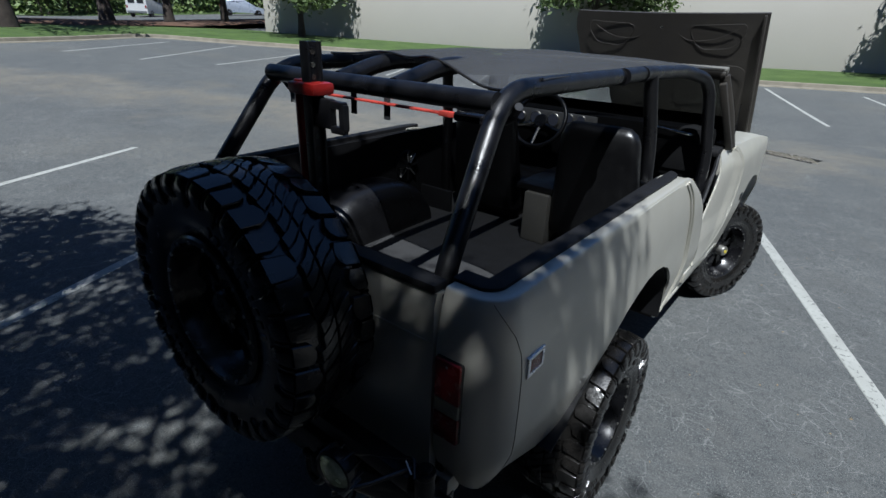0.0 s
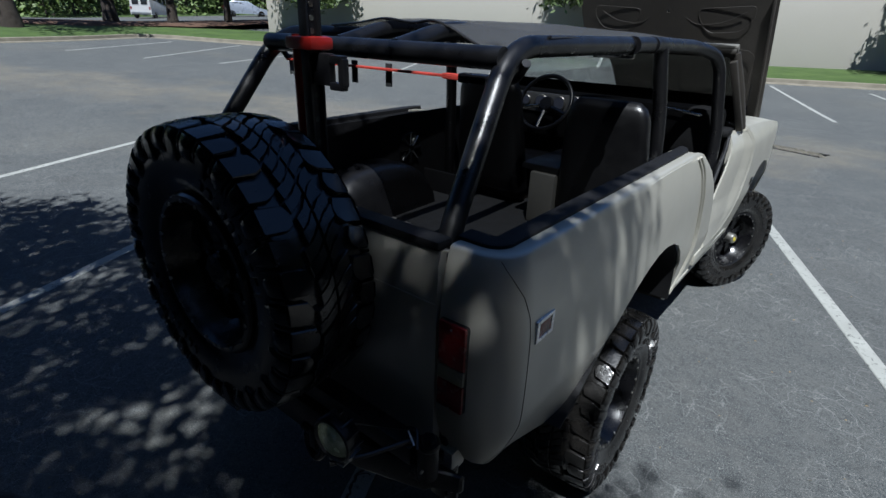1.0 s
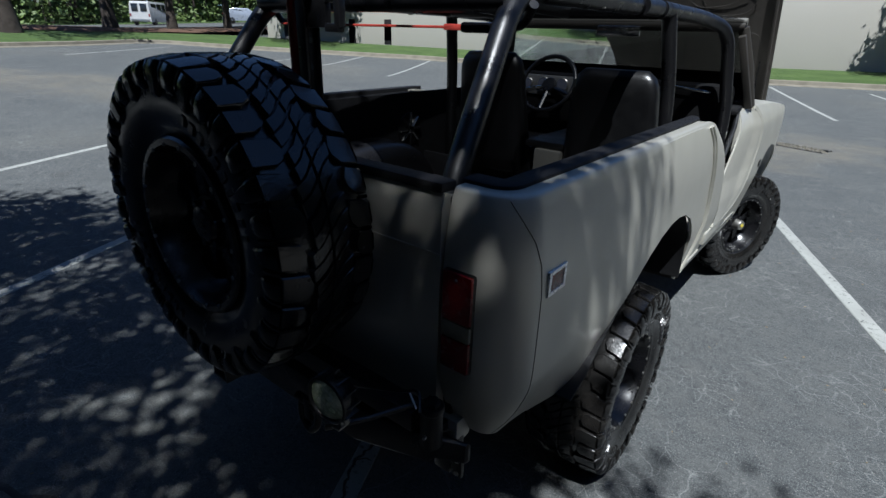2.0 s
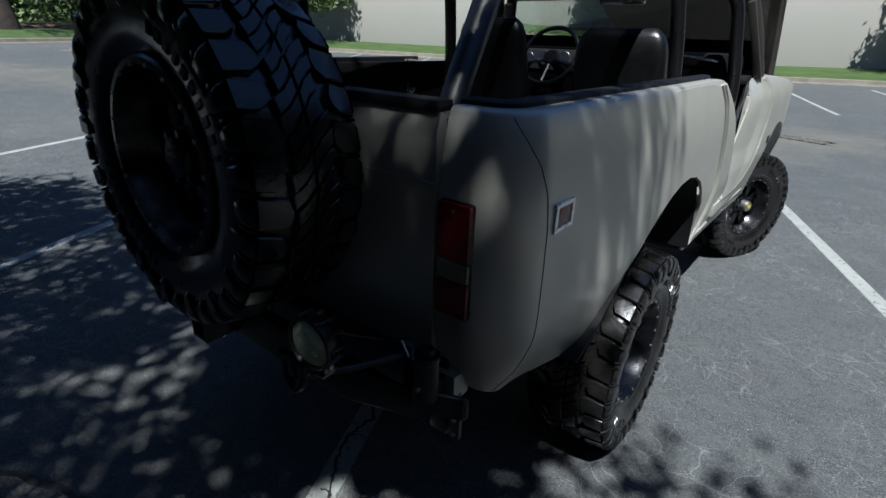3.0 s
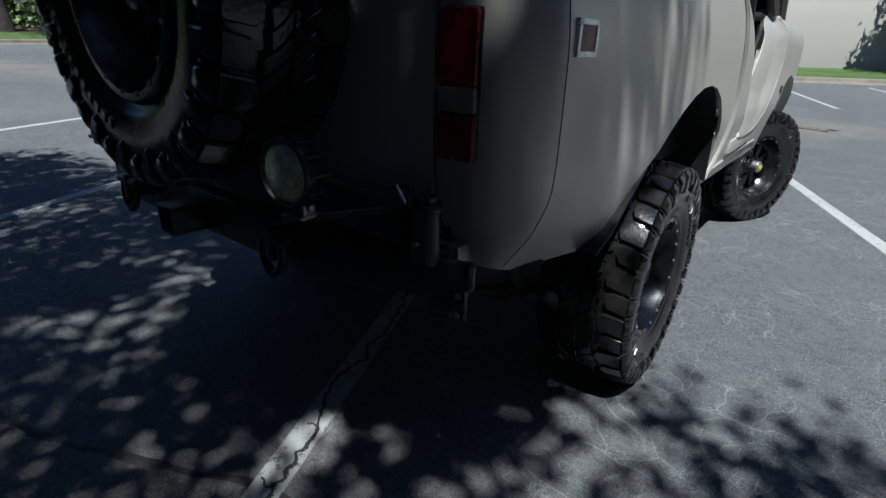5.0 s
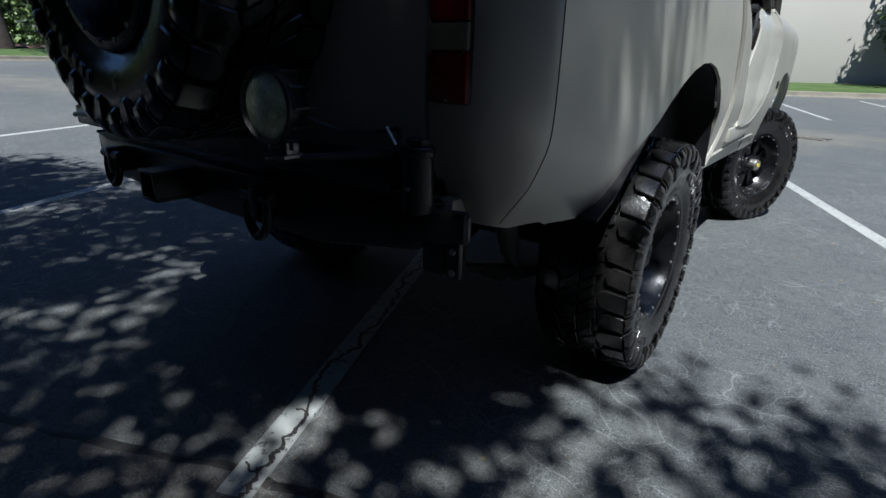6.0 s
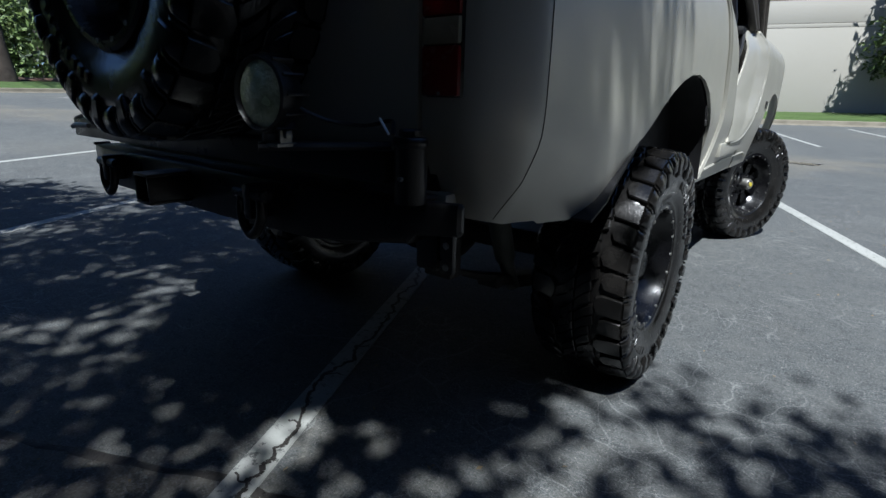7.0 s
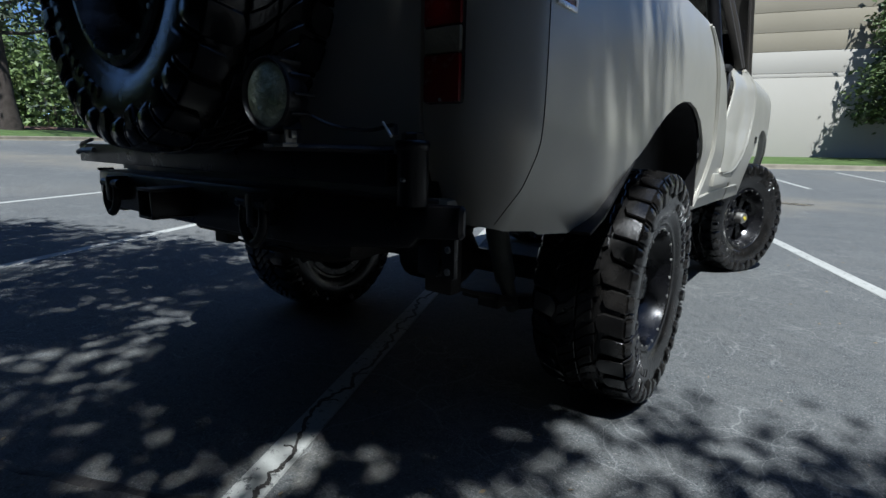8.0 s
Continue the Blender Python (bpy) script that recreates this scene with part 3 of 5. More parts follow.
# parked vehicles on the drive
def vehicle(name, label, L, W, H, hood, paint, m, van=True):
    root = empty(name, label, "van" if van else "car")
    prof = [(0, 0.35), (0, 0.75), (0.05, H * 0.93), (0.25, H), (L - hood - 0.9, H), (L - hood - 0.1, 1.15 if van else 0.95), (L - 0.15, 0.95 if van else 0.75), (L, 0.7), (L, 0.35)]
    if not van:
        prof = [(0, 0.35), (0, 0.8), (0.08, 0.95), (0.75, H * 0.97), (1.2, H), (L - hood - 1.0, H), (L - hood, 0.98), (L - 0.2, 0.8), (L, 0.6), (L, 0.35)]
    bm = bmesh.new()
    n = len(prof)
    rows = []
    for y, k in ((-W / 2, 0.9), (-W / 2 * 0.97, 1), (W / 2 * 0.97, 1), (W / 2, 0.9)):
        rows.append([bm.verts.new((x, y * (0.9 if z > 1.1 else 1), 0.35 + (z - 0.35) * (0.97 if k < 1 else 1))) for x, z in prof])
    for a, c in zip(rows, rows[1:]):
        for i in range(n):
            bm.faces.new((a[i], a[(i + 1) % n], c[(i + 1) % n], c[i]))
    bm.faces.new(rows[0])
    bm.faces.new(list(reversed(rows[-1])))
    bmesh.ops.recalc_face_normals(bm, faces=bm.faces)
    part("body", bm, paint, root)
    zt, zb = H * 0.92, (1.2 if van else 0.95)
    for s in (1, -1):
        for a, c in ((0.5, 1.5), (1.6, 2.5), (2.6, 3.3)):
            if c < L - hood - 0.5:
                part("side_window", box((a, s * W * 0.453 - 0.015, zb), (c, s * W * 0.453 + 0.015, zt), 0.01), GLASSD, root)
        for x in (0.85, L - 0.9):
            bm = bmesh.new()
            add_disc(bm, 0.34, 0.2, Matrix.Translation((x, s * (W / 2 - 0.1) - 0.1, 0.34)) @ pose(0, 0, 0, 0, 0, 90), 24, 0.03)
            part("wheel", bm, RUBBER, root)
    for s in (1, -1):
        part("rear_window", box((-0.015 if van else 0.2, s * 0.42 - 0.3, zb + 0.05), (0.06 if van else 0.5, s * 0.42 + 0.3, zt - 0.05), 0.01), GLASSD, root)
        part("rear_lamp", box((-0.02, s * (W / 2 - 0.12) - 0.07, 0.8), (0.05, s * (W / 2 - 0.12) + 0.07, 1.05), 0.01), REDLENS, root)
    part("rear_bumper", box((-0.08, -W / 2 * 0.9, 0.4), (0.06, W / 2 * 0.9, 0.58), 0.03), STEEL, root)
    root.matrix_basis = m
    return root


vehicle("cargo_van", "white full-size cargo van parked on the drive", 5.3, 2.0, 2.15, 1.0, VANWHITE, Matrix.Translation(on_ground(-46.2, 18.3, 0.33)) @ pose(0, 0, 0, 0, 0, 130) @ Matrix.Scale(0.85, 4))
vehicle("parked_car", "silver-blue estate car parked beside the building", 4.6, 1.8, 1.55, 1.1, SILVER, Matrix.Translation(on_ground(-47.5, 26.3, 0.33)) @ pose(0, 0, 0, 0, 0, 60) @ Matrix.Scale(0.9, 4), False)

# drain grate
grate = empty("drain_grate", "rusty cast-iron drain grate set in the asphalt", "drain")
gm = Matrix.Translation((0.44, 9.5, 0.002)) @ pose(0, 0, 0, 0, 0, -20)
part("frame", box((-0.05, -0.22, -0.05), (0.85, 0.22, 0.003), 0.002, gm), GLOSS, grate)
for i in range(12):
    part("bar", box((-0.014, -0.22, 0.0), (0.014, 0.22, 0.008), 0.002, gm @ Matrix.Translation((0.02 + i * 0.07, 0, 0)) @ pose(0, 0, 0, 0, 0, 40)), CONCRETE, grate)
# tar seam at the end of the bays and the crack along the painted line
bm = bmesh.new()
rnd = random.Random(8)
pts = [Vector((-6 + 0.09 * i, -1.4 + 0.42 * (-6 + 0.09 * i) + rnd.uniform(-0.022, 0.022), 0)) for i in range(110)]
for a in range(len(pts) - 1):
    w = rnd.uniform(0.006, 0.016)
    strip_along(bm, [Vector((p.x, p.y + 0.05, 0)) for p in pts[a:a + 2]], [(-w - 0.003, 0.0005), (-w, 0.0027), (w, 0.0027), (w + 0.003, 0.0005)])
bmesh.ops.recalc_face_normals(bm, faces=bm.faces)
tagged(part("tar_seam", bm, IRON), "dark open seam across the asphalt", "crack", kind="structure")
bm = bmesh.new()
pts, off = [], 0.0
for i in range(184):
    y = -1.27 + i * 0.012
    off = max(-0.034, min(0.034, off * 0.98 + rnd.uniform(-0.017, 0.017)))
    pts.append(Vector((0.345 - 0.441 * (y + 1.28) + off, y, 0)))
for a in range(0, 183):
    w = rnd.uniform(0.0025, 0.0075)
    strip_along(bm, pts[a:a + 2], [(-w - 0.001, 0.0052), (-w, 0.0066), (w, 0.0066), (w + 0.001, 0.0052)])
for k in range(9):
    p = pts[6 + k * 19]
    side = rnd.choice((-1, 1))
    twig = [p]
    for j in range(4):
        twig.append(twig[-1] + Vector((side * rnd.uniform(0.006, 0.016), rnd.uniform(-0.014, 0.022), 0)))
    strip_along(bm, twig, [(-0.0032, 0.0053), (-0.002, 0.0064), (0.002, 0.0064), (0.0032, 0.0053)])
bmesh.ops.recalc_face_normals(bm, faces=bm.faces)
tagged(part("line_crack", bm, IRON), "jagged dark crack running along the painted line", "crack", kind="structure")

# older, browner asphalt on the near side of the seam
bm = bmesh.new()
rows = []
for i in range(40):
    x = -9 + i * 0.5
    y = -1.35 + 0.42 * x
    rows.append([bm.verts.new((x + (yy - y) * 0.0, yy, ground_z(x, yy) + 0.002)) for yy in (y, y - 0.6, y - 2.0, y - 7.0)])
for a, c in zip(rows, rows[1:]):
    for k in range(3):
        bm.faces.new((a[k], a[k + 1], c[k + 1], c[k]))
bmesh.ops.recalc_face_normals(bm, faces=bm.faces)
tagged(part("old_pavement", bm, ASPHALT_OLD), "older brownish asphalt lane beyond the seam", "pavement", kind="structure")
# dry leaf bits and seed husks blown over the asphalt
bm = bmesh.new()
rnd = random.Random(14)
for i in range(900):
    x, y = rnd.uniform(-5, 4.5), rnd.uniform(-1.8, 6.5)
    s, a = rnd.uniform(0.004, 0.012), rnd.uniform(0, math.tau)
    g = ground_z(x, y) + 0.003
    u, v = Vector((math.cos(a), math.sin(a), 0)) * s, Vector((-math.sin(a), math.cos(a), 0)) * s * 0.45
    o = Vector((x, y, g))
    q = [bm.verts.new(o - u), bm.verts.new(o + v + Vector((0, 0, 0.003))), bm.verts.new(o + u + Vector((0, 0, 0.002))), bm.verts.new(o - v)]
    bm.faces.new(q)
tagged(part("leaf_litter", bm, mat("dry_husk", (0.2, 0.15, 0.08), 0.8, 0, 0.5, 3, 60, 0.1), smooth=False), "scattered dry leaf bits on the asphalt", "leaf litter", kind="stuff")

# ---- the truck ----
truck = empty("off_road_truck", "lifted silver vintage off-road truck with roll cage and raised bonnet", "truck")
RAIL = 1.385      # height of the body's upper edge


def side_x(y):
    """Half width of the body along its length."""
    return 0.893 + 0.019 * (y + 0.8)


def tuck(z, y=0.6):
    """How far the side leans in, by height; the rear corner rolls under further."""
    a = 0.034 * max(0, (z - 1.12) / 0.27) ** 2.2
    c = 0.12 * max(0, 0.875 - z) + 0.012 * max(0, (1.0 - z) / 0.36) ** 2
    if y > 1.2:
        a += 0.046 * max(0, (z - 1.22) / 0.135) ** 2
    roll = min(1, max(0, (-0.42 - y) / 0.45))
    return a + c + roll * roll * (3 - 2 * roll) * 0.058 * max(0, (0.95 - z) / 0.28) ** 2.3


LOW = [(-0.72, 0.665), (-0.57, 0.655), (-0.47, 0.69), (-0.38, 0.75), (-0.3, 0.80), (-0.2, 0.865), (-0.1, 0.925), (0.0, 0.975), (0.1, 1.012), (0.2, 1.035),
       (0.3, 1.04), (0.4, 1.025), (0.5, 0.985), (0.57, 0.93), (0.62, 0.86), (0.645, 0.78), (0.655, 0.7), (0.66, 0.625), (0.68, 0.605), (3, 0.6)]
TOP = [(0.6, RAIL), (0.67, RAIL - 0.006), (0.72, 1.366), (0.87, 1.267), (0.96, 1.185), (1.02, 1.1), (1.075, 1.0), (1.11, 0.9), (1.135, 0.82), (1.15, 0.775), (1.19, 0.766), (1.6, 0.766)]


def body_side():
    """Rear corner, quarter panel, sill and step-in opening of one side, as one pressed sheet."""
    cols = []
    R, cx, cy = 0.13, side_x(-0.85) - 0.13, -0.85
    for x in (0.697, 0.72, 0.745):
        cols.append((Vector((x, cy - R, 0)), Vector((0, -1, 0)), 0.0))
    for i in range(11):
        a = -math.pi / 2 + i / 10 * math.pi / 2
        d = Vector((math.cos(a), math.sin(a), 0))
        cols.append((Vector((cx, cy, 0)) + d * R, d, 0.0))
    y = -0.84
    while y < 1.56:
        cols.append((Vector((side_x(y), y, 0)), Vector((1, 0, 0)), y))
        y += 0.02
    grid = []
    for p, d, y in cols:
        rear = p.y < -0.7
        low = 0.672 + 0.03 * min(1, (-0.7 - p.y) / 0.28) if rear else lerp_curve(LOW, p.y)
        high = RAIL if p.y < 0.6 else lerp_curve(TOP, p.y)
        row = []
        n = 30
        for j in range(n + 1):
            z = low + (high - low) * j / n
            inset = tuck(z, p.y)
            if j == n:
                z -= 0.011
            row.append(p - d * inset + Vector((0, 0, z)))
        # rolled upper lip
        for q in (30, 60, 90):
            row.append(p - d * (tuck(high) + 0.014 * (1 - math.cos(radians(q)))) + Vector((0, 0, high - 0.011 + 0.011 * math.sin(radians(q)))))
        if p.y < 0.6:
            row.append(p - d * (tuck(high) + 0.04) + Vector((0, 0, high)))
            row.append(p - d * (tuck(high) + 0.06) + Vector((0, 0, high - 0.001)))
        else:
            row += [row[-1] - d * 0.002, row[-1] - d * 0.004]
        grid.append(row)
    return shell(grid, 0.012)


part("quarter_panel", body_side(), PAINT, truck, "satin silver painted steel")
part("quarter_panel", mirror(body_side()), PAINT, truck, "satin silver painted steel")


JAMB = [(0.766, 1.44), (0.775, 1.53), (0.8, 1.605), (0.85, 1.69), (0.92, 1.765), (1.0, 1.83), (1.1, 1.873), (1.2, 1.88), (1.28, 1.862), (1.33, 1.825), (1.353, 1.79)]   # height, front edge of the opening


def fender_patches():
    """Front fender: sill end, behind the arch, above it and before it, then the rolled top."""
    cy, cz, r = 2.56, 0.5, 0.53

    def arch(z, s):
        d = r * r - (z - cz) ** 2
        return cy + s * math.sqrt(d) if d > 0 else cy

    def top(y):
        return lerp_curve([(1.5, 1.353), (1.8, 1.353), (2.4, 1.33), (2.7, 1.305), (2.9, 1.275), (3.05, 1.24), (3.2, 1.18), (3.34, 1.06)], y)

    def pt(y, z):
        nose = 0.1 * max(0, (y - 2.75) / 0.59) ** 2
        return Vector((side_x(y) + 0.002 - tuck(z, y) - nose, y, z))

    zm = cz + r
    patches = []
    for zs, ya, yb in ((steps((0.6, 0.766, 0.02)), lambda z: 1.566, lambda z: arch(z, -1)), (steps((0.766, zm, 0.0115)), lambda z: lerp_curve(JAMB, z), lambda z: arch(z, -1)), (steps((0.62, zm, 0.025)), lambda z: arch(z, 1), lambda z: 3.34)):
        patches.append([[pt(ya(z) + (yb(z) - ya(z)) * k / 16, z) for z in zs] for k in range(17)])
    rows = []
    for k in range(49):
        row = []
        for z in steps((zm, 1.353, 0.016)):
            y0 = lerp_curve(JAMB, z)
            y = y0 + (3.34 - y0) * k / 48
            row.append(pt(y, zm + (top(y) - zm) * (z - zm) / (1.353 - zm)))
        y, last = row[-1].y, row[-1]
        for q in range(1, 5):
            row.append(last + Vector((-0.012 - 0.045 * q, 0, 0.012 * math.sin(q / 4 * math.pi * 0.6))))
        rows.append(row)
    patches.append(rows)
    return [shell(p, 0.012) for p in patches]


def jamb_sheet():
    """The recessed cowl side that closes the front of the opening, pressed in behind the bead."""
    grid = []
    for z in steps((0.766, 1.338, 0.014)):
        y = lerp_curve(JAMB, z)
        back = lerp_curve([(0.766, 1.13), (0.85, 1.18), (0.95, 1.26), (1.05, 1.37), (1.15, 1.48), (1.25, 1.58), (1.352, 1.66)], z)
        deep = 0.034 * min(1, max(0, (z - 0.77) / 0.2)) ** 0.7
        row = []
        for k in range(15):
            v = k / 14
            q = min(1, v / 0.3)
            row.append(Vector((side_x(y) - tuck(z, y) - 0.003 - deep * (q * q * (3 - 2 * q) + 0.9 * v * v), y - (y - back) * v, z)))
        grid.append(row)
    return shell(grid, -0.01)


for s in (1, -1):
    for i, bmf in enumerate(fender_patches()):
        part("front_fender" if i == 3 else "fender_skirt", bmf if s == 1 else mirror(bmf), PAINT, truck, "satin silver painted steel")
    bmf = jamb_sheet()
    part("door_jamb", bmf if s == 1 else mirror(bmf), PAINT, truck, "bright silver door jamb, the door taken off")
    bmf = tube([(side_x(y) - d, y, z) for d, y, z in ((0.085, 1.17, 0.85), (0.088, 1.25, 0.95), (0.09, 1.42, 1.1), (0.098, 1.57, 1.25), (0.115, 1.65, 1.345))], 0.014, 8)
    part("weatherstrip", bmf if s == 1 else mirror(bmf), VINYL, truck)
    bmf = box((0.76, 1.0, 0.7), (0.918, 1.6, 0.764), 0.006)
    part("door_sill", bmf if s == 1 else mirror(bmf), PAINT, truck)


def bead(pts, r=0.0045, lift=0.0):
    fine = []
    for a, c in zip(pts, pts[1:]):
        n = max(1, int(math.hypot(c[0] - a[0], c[1] - a[1]) / 0.02))
        fine += [(a[0] + (c[0] - a[0]) * k / n, a[1] + (c[1] - a[1]) * k / n) for k in range(n)]
    return tube([(side_x(y) - tuck(z, y) + lift, y, z) for y, z in fine + [pts[-1]]], r, 8)


for off in (0.0, 0.045):
    part("body_seam", bead([(p.x + off, p.y) for p in rounded([(0.6, 1.365, 0), (0.665, 1.3, 0), (0.745, 1.12, 0), (0.8, 0.93, 0), (0.785, 0.76, 0), (0.7, 0.62, 0)], 0.14)], 0.006, 0.002), PAINT, truck, "rolled bead in the side panel")
part("sill_crease", bead([(p.x, p.y) for p in rounded([(0.8, 0.655, 0), (1.2, 0.672, 0), (1.85, 0.672, 0), (1.96, 0.64, 0)], 0.06)], 0.007, 0.001), PAINT, truck)
OPENING = [(1.2, 0.762), (1.3, 0.762)] + [(lerp_curve(JAMB, z), z) for z in [0.766] + steps((0.772, 1.345, 0.012))]
part("fender_crease", bead([(y + 0.004, z - 0.004) for y, z in OPENING], 0.014, -0.003), PAINT, truck, "rounded pressed edge of the door opening")
part("fender_crease", bead([(y + 0.055, z) for y, z in OPENING if z > 0.9], 0.013, -0.004), PAINT, truck)
for z in (1.28, 1.17, 1.06, 0.93):
    yb = lerp_curve([(0.95, 1.26), (1.05, 1.37), (1.15, 1.48), (1.25, 1.58), (1.352, 1.66)], z) + 0.03
    part("screw", box((-0.006, -0.006, -0.006), (0.006, 0.006, 0.006), 0.002, Matrix.Translation((side_x(yb) - tuck(z, yb) - 0.064, yb, z))), STEEL, truck)
# dark seam between the quarter panel and the rear corner piece
seam_bm = bmesh.new()
seam_pts = []
for z in steps((0.705, 1.374, 0.012)):
    a = radians(lerp_curve([(0.7, -38), (0.72, -30), (0.78, -8), (0.85, -1), (1.04, -1), (1.14, -2), (1.22, -6), (1.28, -16), (1.33, -32), (1.374, -48)], z))
    r = 0.1303 - tuck(z, -0.85 + 0.13 * math.sin(a))
    seam_pts.append((side_x(-0.85) - 0.13 + r * math.cos(a), -0.85 + r * math.sin(a), z))
add_tube(seam_bm, seam_pts, 0.0009, 6)
part("panel_seam", seam_bm, HOODIN, truck)

# rail caps: thick sprayed bed coating along the top edge
for s in (1, -1):
    pts = [(s * (side_x(y) - 0.085), y, RAIL - 0.001, lerp_curve([(0.52, 0), (0.62, 0.01), (0.65, 0.03), (0.67, 0.07)], y)) for y in steps((-0.852, 0.5, 0.1), (0.5, 0.67, 0.015))]
    bm = bmesh.new()
    rows = []
    for x, y, z, cut in pts:
        rows.append([bm.verts.new((x + s * a, y, z + h)) for a, h in ((-0.045, -0.06), (-0.045, 0.009), (-0.042, 0.012), (0.006 - cut * 0.5, 0.012), (0.01 - cut * 0.5, 0.009), (0.012 - cut * 0.5, -0.002))])
    for a, c in zip(rows, rows[1:]):
        for k in range(5):
            bm.faces.new((a[k], a[k + 1], c[k + 1], c[k]))
    bm.faces.new(rows[0])
    bm.faces.new(rows[-1])
    bmesh.ops.recalc_face_normals(bm, faces=bm.faces)
    part("rail_cap", bm, LINER, truck, "black sprayed bed coating")
    # corner cap at the back, following the rounded corner
    bm = bmesh.new()
    rows = []
    ccx = side_x(-0.85) - 0.13
    for k in range(11):
        a = -math.pi / 2 + k / 10 * math.pi / 2
        d = Vector((math.cos(a), math.sin(a), 0))
        o = Vector((ccx, -0.85, 0))
        rows.append([bm.verts.new(o + d * r + Vector((0, 0, RAIL + h))) for r, h in ((0.0, -0.05), (0.0, 0.011), (0.05, 0.011), (0.055, 0.008), (0.057, -0.002))])
    q = Vector((0.69, -0.85, 0))
    rows.insert(0, [bm.verts.new(q + Vector((0, -r, RAIL + h))) for r, h in ((0.0, -0.05), (0.0, 0.011), (0.05, 0.011), (0.055, 0.008), (0.057, -0.002))])
    for a, c in zip(rows, rows[1:]):
        for k in range(4):
            bm.faces.new((a[k], a[k + 1], c[k + 1], c[k]))
    bmesh.ops.recalc_face_normals(bm, faces=bm.faces)
    part("corner_cap", bm if s == 1 else mirror(bm), LINER, truck, "black moulded corner cap")
    bm = shell([[Vector((0.765, y, 0.74 + (min(RAIL, lerp_curve([(0.0, RAIL)] + TOP if s == 1 else [(0.0, RAIL), (1.6, RAIL)], y)) - 0.015 - 0.74) * k / 6)) for k in range(7)] for y in steps((-0.83, 0.5, 0.2), (0.5, 1.09 if s == 1 else 1.5, 0.03))], 0.012)
    part("inner_side", bm if s == 1 else mirror(bm), LINER, truck, "black coated inner bed side")
    bm = box((0.775, -0.83, RAIL - 0.05), (0.83, 0.62, RAIL - 0.012), 0.003)
    part("rail_filler", bm if s == 1 else mirror(bm), LINER, truck)
    rows = [[Vector((side_x(y) - tuck(lerp_curve(TOP, y)) - 0.012 - k * (side_x(y) - 0.815) / 3, y, lerp_curve(TOP, y) - 0.004)) for k in range(4)] for y in steps((0.55, 1.0, 0.025))]
    bm = shell(rows, 0.008)
    part("top_flange", bm if s == 1 else mirror(bm), PAINT, truck, "silver painted top flange")

# tailgate
grid = []
for i in range(15):
    x = -0.69 + 1.38 * i / 14
    row = []
    for j in range(17):
        z = 0.76 + (RAIL - 0.012 - 0.76) * j / 16
        row.append(Vector((x, -0.982 + 0.012 * (z > 1.36) , z)))
    grid.append(row)
tailgate = part("tailgate", shell(grid, 0.05), PAINT, truck, "satin silver painted tailgate in shade")
part("top_cap", box((-0.688, -0.98, RAIL - 0.014), (0.688, -0.925, RAIL + 0.011), 0.008), LINER, tailgate, "black coated top edge")
part("crease", box((-0.68, -0.9845, 1.226), (0.685, -0.98, 1.23), 0.001), PAINT, tailgate)
part("rear_sill", box((-0.75, -0.965, 0.68), (0.75, -0.9, 0.757), 0.01), PAINT, truck)


# black strips added behind the tailgate gaps, standing in for their shade
for s in (1, -1):
    part("gap_shade_strip", box((s * 0.695 - 0.02, -0.95, 0.74), (s * 0.695 + 0.02, -0.935, 1.36), 0.003), LINER, truck)


# tail lamps in the rear corners
def tail_lamp(s):
    root = box((0.702, -0.986, 0.937), (0.79, -0.95, 1.204), 0.01)
    lamp = part("tail_lamp", root if s == 1 else mirror(root), GLOSS, truck, "tall red lamp with a clear reversing window")
    for name, lo, hi, m in (("brake_lens", 1.0735, 1.201, REDLENS), ("reversing_lens", 1.027, 1.0728, AMBER), ("lower_lens", 0.94, 1.0263, REDLENS)):
        b = box((0.7045, -0.992, lo), (0.7875, -0.965, hi), 0.006)
        part(name, b if s == 1 else mirror(b), m, lamp)
    for z in (0.945, 1.185):
        b = box((0.743, -0.994, z - 0.003), (0.749, -0.99, z + 0.003), 0.001)
        part("screw", b if s == 1 else mirror(b), STEEL, lamp)


tail_lamp(1)
tail_lamp(-1)

# side markers
for s in (1, -1):
    m = Matrix.Translation((side_x(-0.78) - tuck(1.16) + 0.001, -0.785, 1.16))
    bm = bmesh.new()
    for lo, hi in (((-0.012, -0.046, 0.0225), (0.0035, 0.046, 0.033)), ((-0.012, -0.046, -0.033), (0.0035, 0.046, -0.0225)), ((-0.012, -0.046, -0.0225), (0.0035, -0.033, 0.0225)), ((-0.012, 0.033, -0.0225), (0.0035, 0.046, 0.0225))):
        add_box(bm, lo, hi, 0.002, m)
    marker = part("side_marker", bm if s == 1 else mirror(bm), MARKERFRAME, truck, "red side marker in a bright white frame")
    bm = box((-0.01, -0.033, -0.0225), (0.002, 0.033, 0.0225), 0.002, m)
    part("lens", bm if s == 1 else mirror(bm), REDLENS, marker)

